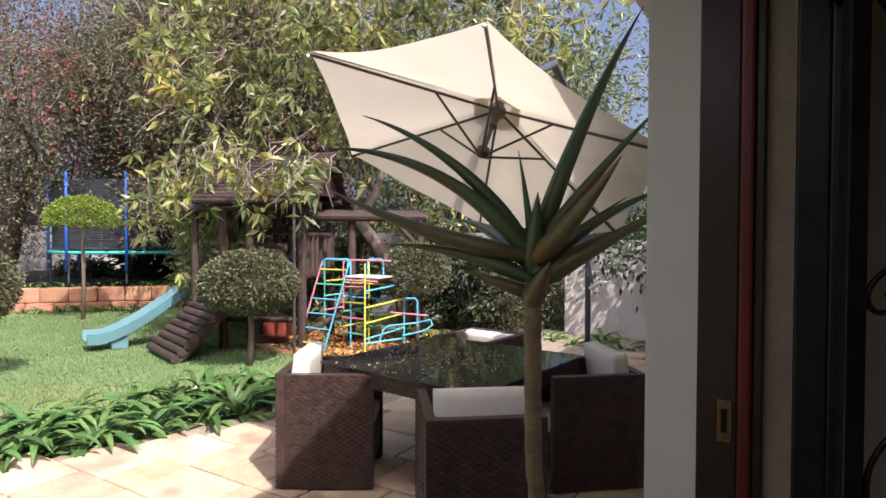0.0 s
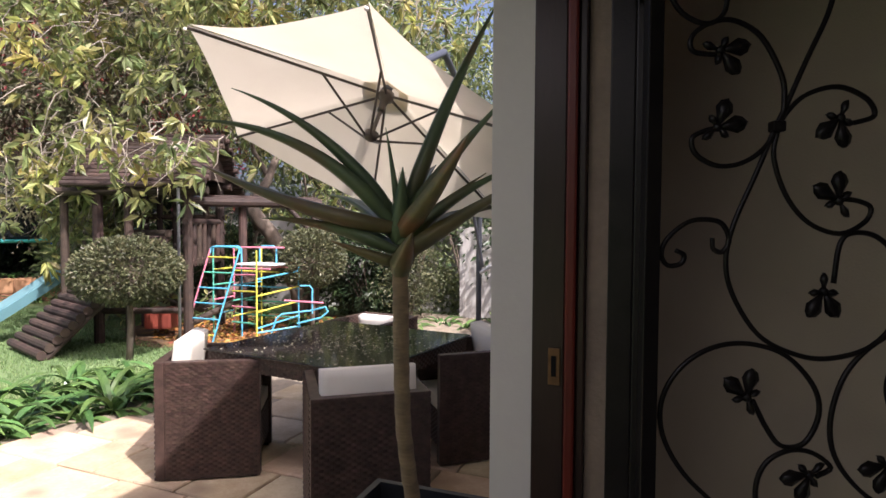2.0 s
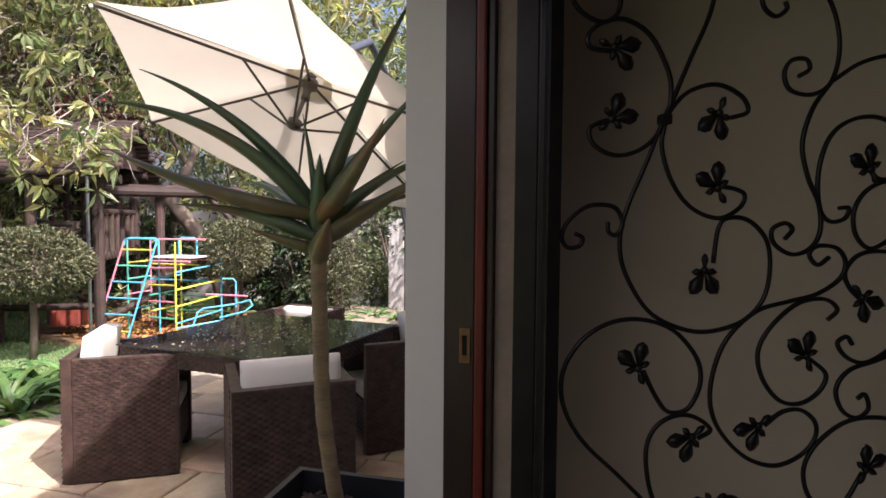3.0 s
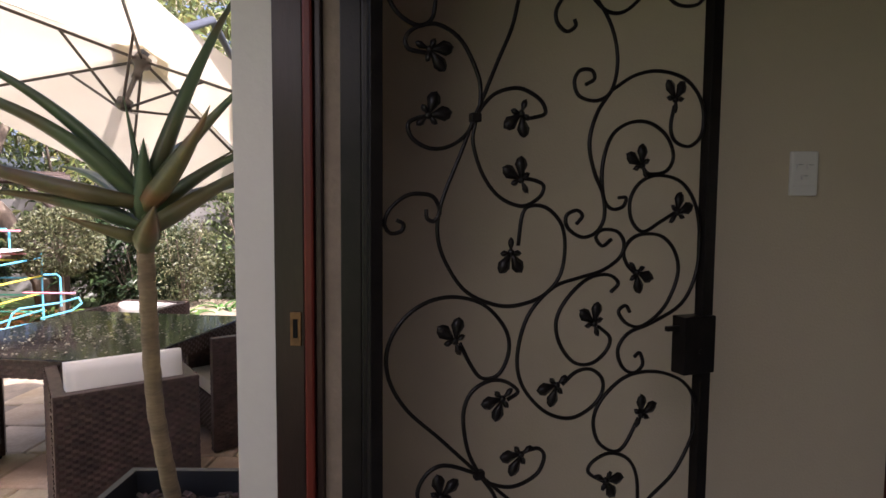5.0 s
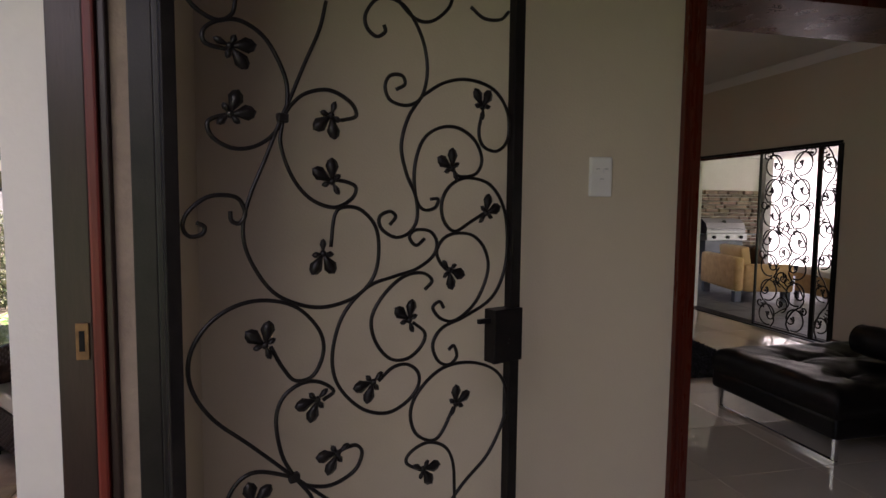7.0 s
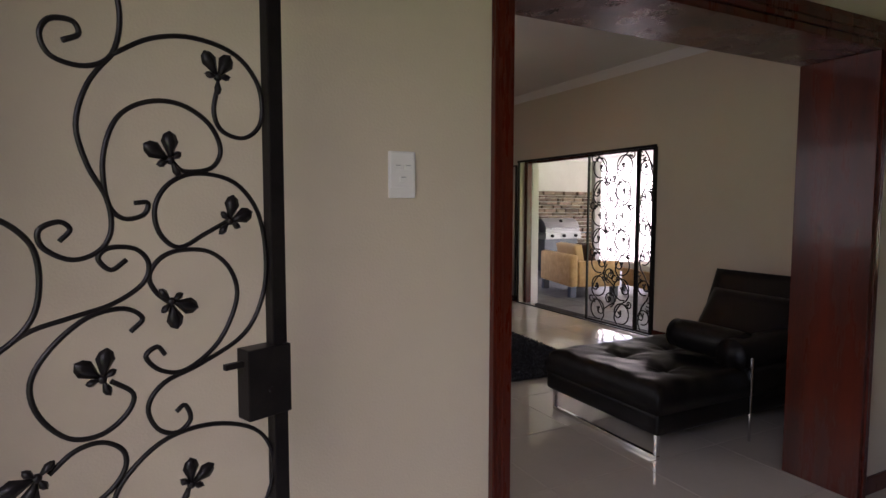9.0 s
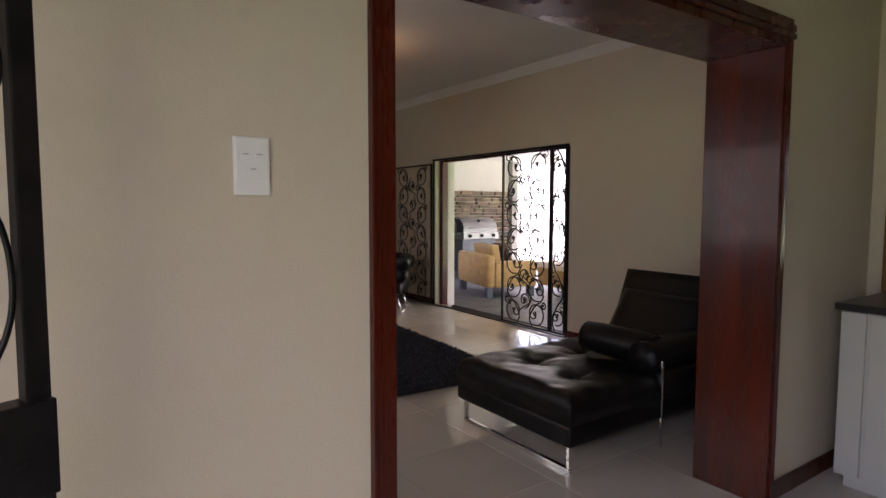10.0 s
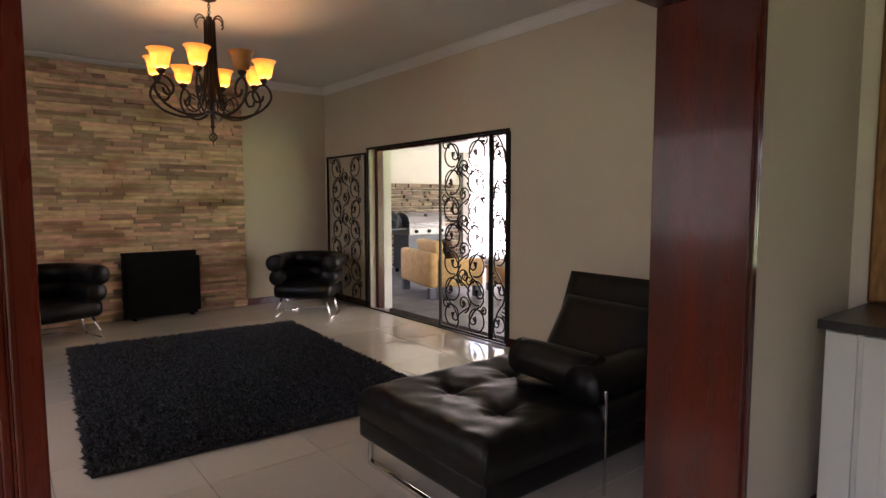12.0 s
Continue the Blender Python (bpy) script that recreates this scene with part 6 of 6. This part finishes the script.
# chair whose side shows: faces along (0.86, 0.5), back at the left
copy_thing(ch2, pose(-2.39, 2.45, PZ, 0, 0, 30 - 90) @ Matrix.Translation((-0.58, 0, 0)))
copy_thing(ch2, pose(-0.43, 3.64, PZ, 0, 0, 39 + 90))
c4 = copy_thing(ch2, pose(-1.64, 4.66, PZ, 0, 0, 172))
for o in c4.children:
    if o.name.startswith("back_cushion"):
        o.location.z -= 0.11

tb = thing("wicker_table", "square dark wicker patio table with a glossy dark glass top", "table", pose(-1.62, 3.34, -0.084, 0, 0, -8))
part("glass_top", boxes((-0.64, -0.64, 0.742, 0.64, 0.64, 0.752), bev=0.003), TABLE_GLASS, tb, "dark dusty glass top")
for s in (-1, 1):
    woven_panel("apron", tb, -0.62, min(s * 0.62, s * 0.56), 0.64, 0.62, max(s * 0.62, s * 0.56), 0.741, "f" if s < 0 else "b")
    woven_panel("apron", tb, min(s * 0.62, s * 0.56), -0.559, 0.64, max(s * 0.62, s * 0.56), 0.559, 0.741, "l" if s < 0 else "r")
for x in (-0.55, 0.55):
    for y in (-0.55, 0.55):
        part("leg", boxes((x - 0.04, y - 0.04, 0, x + 0.04, y + 0.04, 0.6395), bev=0.006), WICKER, tb)

# small pale flecks scattered on the glass
rs = np.random.RandomState(71)
pos = np.stack([np.clip(rs.normal(size=620) * 0.30, -0.61, 0.61), np.clip(rs.normal(size=620) * 0.30, -0.61, 0.61), rs.uniform(0.7535, 0.756, 620)], 1)
FLECK = mat("pale_fleck", (0.42, 0.40, 0.30), (0.26, 0.24, 0.16), rough=0.8, scale=30, island=0.4)
leaf_mesh("scattered_petal", pos, rs.normal(size=pos.shape) * np.array([1, 1, 0.08]), 0.020, 0.45, FLECK, tb, rs)["kind"] = "stuff"

# ---------------------------------------------------------------- tree aloe in a black planter
pot = thing("planter", "tall square black planter filled with bark chips", "planter", pose(-0.272, 1.391, -0.085))
HS, PH_ = 0.215, 0.687
bm = bmesh.new()
prof = [(0.86, 0.0), (1.0, PH_ - 0.05), (1.06, PH_ - 0.05), (1.06, PH_), (0.96, PH_), (0.94, PH_ - 0.12)]
rows = [[bm.verts.new((sx * HS * k, sy * HS * k, z)) for sx, sy in ((-1, -1), (1, -1), (1, 1), (-1, 1))] for k, z in prof]
for q, r in zip(rows, rows[1:]):
    for j in range(4):
        bm.faces.new((q[j], q[(j + 1) % 4], r[(j + 1) % 4], r[j]))
bm.faces.new(rows[0][::-1])
part("tub", bm, POT, pot)
part("soil", boxes((-HS * 0.95, -HS * 0.95, PH_ - 0.12, HS * 0.95, HS * 0.95, PH_ - 0.085)), SOIL, pot)
rs = np.random.RandomState(8)
bm = bmesh.new()
for i in range(420):
    a, b_, c = rs.uniform(0.008, 0.02), rs.uniform(0.005, 0.011), rs.uniform(0.003, 0.006)
    box(bm, -a, -b_, -c, a, b_, c, m=pose(rs.uniform(-HS, HS) * 0.9, rs.uniform(-HS, HS) * 0.9, PH_ - 0.08 + rs.uniform(0, 0.012), rs.uniform(-30, 30), rs.uniform(-30, 30), rs.uniform(0, 180)))
part("bark_chips", bm, mat("bark_chip", (0.10, 0.065, 0.045), (0.05, 0.035, 0.026), rough=0.9, scale=20, island=0.6), pot)["kind"] = "stuff"

NECK = Vector((-0.26, 1.225, 1.29))
al = thing("tree_aloe", "tree aloe with long toothed green leaves on a bare ringed stem", "aloe", pose(*(NECK + Vector((0.018, 0.006, 0)))))
bm = bmesh.new()
stem = [tuple(Vector((x, y, z)) - NECK) for x, y, z in ((-0.275, 1.38, 0.44), (-0.272, 1.36, 0.58), (-0.278, 1.325, 0.72), (-0.283, 1.30, 0.85), (-0.275, 1.27, 1.0), (-0.266, 1.245, 1.15), (-0.26, 1.228, 1.27), (-0.26, 1.222, 1.345))]
sp = [Vector(p) for p in stem]
fine = []
for a, b_ in zip(sp, sp[1:]):
    for k in range(6):
        fine.append(a.lerp(b_, k / 6))
sweep(bm, fine, 0.0225, 16, 0.020)
for i, v in enumerate(bm.verts):
    ringi = i // 16
    v.co.x += 0.0012 * math.sin(ringi * 2.1)
part("stem", bm, ALOE_STEM, al, smooth=True)


def aloe_leaf(az, el, ln, w, bend, material=None, z0=0.0, twist=0.0):
    """A channelled leaf from the neck; az in degrees from +x, el its rise, bend degrees over its length."""
    bm = bmesh.new()
    S = 18
    p = Vector((0, 0, z0))
    e, a = radians(el), radians(az)
    rings = []
    teeth = []
    for i in range(S + 1):
        k = i / S
        d = Vector((math.cos(a) * math.cos(e), math.sin(a) * math.cos(e), math.sin(e)))
        sd = Vector((-math.sin(a), math.cos(a), 0))
        up = d.cross(sd)
        up = up if up.z > 0 else -up
        ww = 1.05 * w * (1 - k ** 1.7) * (0.75 + 0.5 * min(1, k * 5) - 0.25 * k) + 0.0012
        th = ww * 0.30 + 0.001
        rings.append([bm.verts.new(q) for q in (p - sd * ww * 0.5 + up * ww * 0.20, p - sd * ww * 0.22 + up * th * 0.1, p + up * -th * 0.0, p + sd * ww * 0.22 + up * th * 0.1, p + sd * ww * 0.5 + up * ww * 0.20,
                                                 p + sd * ww * 0.30 - up * th * 0.75, p - up * th * 1.05, p - sd * ww * 0.30 - up * th * 0.75)])
        for s_ in (-1, 1):
            for f in (0.0, 0.33, 0.66):
                if 0.04 < k < 0.93:
                    teeth.append((p + d * ln / S * f + sd * s_ * ww * 0.5 + up * ww * 0.2, sd * s_, d, 0.0042 * (1 - k * 0.6)))
        p = p + d * ln / S
        e += radians(bend) / S
        a += radians(twist) / S
    for q, r in zip(rings, rings[1:]):
        for j in range(8):
            bm.faces.new((q[j], q[(j + 1) % 8], r[(j + 1) % 8], r[j]))
    bm.faces.new(rings[-1])
    for c, s_, d, h in teeth:
        q = [bm.verts.new(c - d * h * 0.7), bm.verts.new(c + d * h * 0.7), bm.verts.new(c + s_ * h * 1.3)]
        bm.faces.new(q)
    part("leaf", bm, material or ALOE, al, smooth=True)


aloe_leaf(202, 58, 0.57, 0.056, -41, None, 0.112, -9)
aloe_leaf(204, 55, 0.61, 0.063, -56, None, 0.093, -5)
aloe_leaf(201, 10, 0.57, 0.072, 15, ALOE_RED, 0.105, -17)
aloe_leaf(189, 24, 0.39, 0.060, -25, None, 0.047, 2)
aloe_leaf(210, 16, 0.18, 0.050, 4, ALOE_OLD, 0.016)
aloe_leaf(211, 84, 0.25, 0.026, -5, None, 0.110)
aloe_leaf(26.5, 72.4, 0.65, 0.066, -13, None, 0.110, 7)
aloe_leaf(13, 54, 0.44, 0.046, -10, None, 0.110, -9)
aloe_leaf(327, 34, 0.42, 0.050, -6, ALOE_OLD, 0.080, -20)
aloe_leaf(20, 40, 0.27, 0.030, -8, ALOE_RED, 0.085)
aloe_leaf(23, 48, 0.40, 0.052, -32, None, 0.060)
aloe_leaf(4, 35, 0.40, 0.062, -9, ALOE_RED, 0.030)
aloe_leaf(62, 27, 0.42, 0.054, -26, ALOE_OLD, 0.065)
aloe_leaf(95, 46, 0.40, 0.052, -28, None, 0.085)
aloe_leaf(150, 33, 0.40, 0.052, -30, None, 0.075)
aloe_leaf(305, 40, 0.19, 0.052, -10, ALOE_OLD, -0.015)
aloe_leaf(300, 66, 0.20, 0.050, 8, None, 0.065)

# ---------------------------------------------------------------- grass
rs = np.random.RandomState(15)
NG = 90000
gx, gy = rs.uniform(-14.5, -4.2, NG), rs.uniform(1.0, 8.2, NG)
keep = (gx < -4.6 + 0.30 * (gy - 1.0) - 0.75)
keep &= ((gx + 5.6) / 2.25) ** 2 + ((gy - 7.6) / 1.7) ** 2 > 1
gx, gy = gx[keep], gy[keep]
n = len(gx)
a = rs.uniform(0, 6.283, n)
hh = rs.uniform(0.02, 0.045, n)
b0 = np.stack([gx, gy, np.full(n, -0.13)], 1)
sd = np.stack([np.cos(a), np.sin(a), np.zeros(n)], 1) * 0.006
tp = b0 + np.stack([rs.normal(size=n) * 0.02, rs.normal(size=n) * 0.02, hh + 0.005], 1)
vv = np.stack([b0 - sd, b0 + sd, tp], 1).reshape(-1, 3)
tagged(raw("grass", vv.tolist(), (np.arange(n)[:, None] * 3 + np.arange(3)).tolist(), GRASS), "short green lawn grass", "grass", "", "stuff")

# the garden is turned a little against the house, and its things stand lower the farther they are
GARDEN_TURN = Matrix.Translation((0.39, -0.175, 0)) @ Matrix.Rotation(radians(1.3), 4, "Z") @ Matrix.Translation(-GARDEN_AT)
PATIO_THINGS = ("wicker_armchair", "wicker_table", "planter", "cantilever_umbrella")
for ob in list(bpy.data.objects):
    if ob in house_objects or ob.parent or ob.name in ("ground", "patio_bed"):
        continue
    m = GARDEN_TURN @ ob.matrix_basis
    if ob.type == "MESH":
        co = np.empty(len(ob.data.vertices) * 3)
        ob.data.vertices.foreach_get("co", co)
        co = co.reshape(-1, 3) @ np.array(m.to_3x3()).T + np.array(m.translation)
        co[:, 2] -= FALL * np.hypot(co[:, 0] - GARDEN_AT.x, co[:, 1] - GARDEN_AT.y)
        ob.data.vertices.foreach_set("co", co.ravel())
        continue
    m.translation.z -= 0.082 if ob.name.split(".")[0] in PATIO_THINGS else FALL * (m.translation - GARDEN_AT).xy.length
    ob.matrix_basis = m

# ---------------------------------------------------------------- small pieces: tiles, pavers, cladding
def pieces(parent, name, mesh, places):
    for m in places:
        o = new(name, mesh)
        o.parent = parent
        o.matrix_parent_inverse = parent.matrix_world.inverted()
        o.matrix_basis = m


def block_mesh(name, sx, sy, sz, material, bev=0.003):
    bm = bmesh.new()
    box(bm, 0, 0, 0, sx, sy, sz, bev=bev, seg=1)
    me = bpy.data.meshes.new(name)
    bm.to_mesh(me)
    bm.free()
    me.materials.append(material)
    return me


tile = block_mesh("tile", 0.597, 0.597, 0.006, TILE, 0.0012)
fl = bpy.data.objects["floor"]
places = []
for i in range(10):
    for j in range(-4, 13):
        x, y = 0.22 + 0.6 * i, 1.0 + 0.6 * j - 0.6
        if 0.3 < x + 0.3 < 5.6 and not (1.50 < y + 0.3 < 1.78 and not 1.85 < x + 0.3 < 3.85):
            places.append(pose(x, y, -0.006))
pieces(fl, "tile", tile, places)
vt = bpy.data.objects["veranda_base"]
gt = block_mesh("tile", 0.595, 0.595, 0.012, GREY_TILE, 0.002)
pieces(vt, "tile", gt, [pose(5.91 + 0.6 * i, 4.0 + 0.6 * j, -0.032) for i in range(9) for j in range(11)])

rp = random.Random(21)
pb = bpy.data.objects["patio_bed"]
stones = [block_mesh("paver", w, 0.42, 0.03, PAVER, 0.008) for w in (0.32, 0.42, 0.52, 0.64)]
W4 = (0.32, 0.42, 0.52, 0.64)
places = {k: [] for k in range(4)}
for r in range(22):
    y = -1.6 + r * 0.435
    x = 0.06
    while x > -3.0 - (0.9 if y < 3 else 0.55) + 0.32 * (y - 1.0):
        k = rp.randrange(4)
        x -= W4[k] + 0.014
        places[k].append(pose(x, y + rp.uniform(-0.004, 0.004), -0.186 + rp.uniform(-0.002, 0.003), rp.uniform(-0.3, 0.3), rp.uniform(-0.3, 0.3), rp.uniform(-0.5, 0.5)))
for k in range(4):
    pieces(pb, "paver", stones[k], places[k])

# sandstone strips: the nearest as parts, the top rows joined
rq = random.Random(31)
strips = []
z = 0.012
while z < 2.84:
    h = rq.choice((0.028, 0.034, 0.042, 0.05))
    x = 1.92
    while x < 4.40:
        w = rq.choice((0.12, 0.18, 0.26, 0.36, 0.50))
        w = min(w, 4.425 - x)
        if not (z < 0.74 and 3.02 < x + w / 2 < 3.78):
            strips.append((x, z, w, h, rq.choice((0.014, 0.020, 0.028, 0.044)) + rq.uniform(0, 0.006)))
        x += w + 0.002
    z += h + 0.002
meshes = {}
count = 0
rest = bmesh.new()
for x, z, w, h, d in strips:
    if count < 300 and 2.4 < x < 4.43 and 0.5 < z < 1.75:
        key = (round(w, 2), h)
        if key not in meshes:
            meshes[key] = block_mesh("stone", w - 0.001, 0.05, h, STONE, 0.003)
        pieces(stone_wall, "stone", meshes[key], [pose(x, 8.0 - d, z)])
        count += 1
    else:
        box(rest, x, 8.0 - d, z, x + w - 0.001, 8.01, z + h)
STONE_J = mat("sandstone_strip", (0.66, 0.47, 0.31), (0.47, 0.31, 0.20), rough=0.85, scale=9, fine=70, bump=0.5, bscale=90, island=0.46, stretch=(1, 1, 3), third=(0.36, 0.22, 0.12), tscale=1.8)
part("stone_rows", rest, STONE_J, stone_wall)["kind"] = "stuff"

# stacked stone on the veranda wall
vw = bpy.data.objects["veranda_wall"]
rv = random.Random(41)
bm = bmesh.new()
z = 0.0
while z < 1.72:
    h = rv.uniform(0.035, 0.085)
    x = 6.4
    while x < 10.28:
        w = rv.uniform(0.12, 0.4)
        box(bm, x, 10.72 - rv.uniform(0.03, 0.09), z, min(10.29, x + w), 10.725, z + h, bev=0.012, seg=1)
        x += w + 0.018
    z += h + 0.016
SLATE_J = mat("stacked_stone", (0.24, 0.175, 0.125), (0.11, 0.082, 0.062), rough=0.9, scale=9, fine=60, bump=0.6, bscale=70, island=0.45)
part("stacked_stone", bm, SLATE_J, vw)["kind"] = "stuff"
structure("yard_wall", boxes((10.7, 15.0, -0.8, 24.0, 15.2, 3.2)), REVEAL, "white painted yard wall in the sun", "wall")
structure("yard_paving", boxes((11.5, 2.0, -0.8, 24.0, 15.0, -0.06)), GARDEN_WALL, "pale sunlit yard paving", "paving")
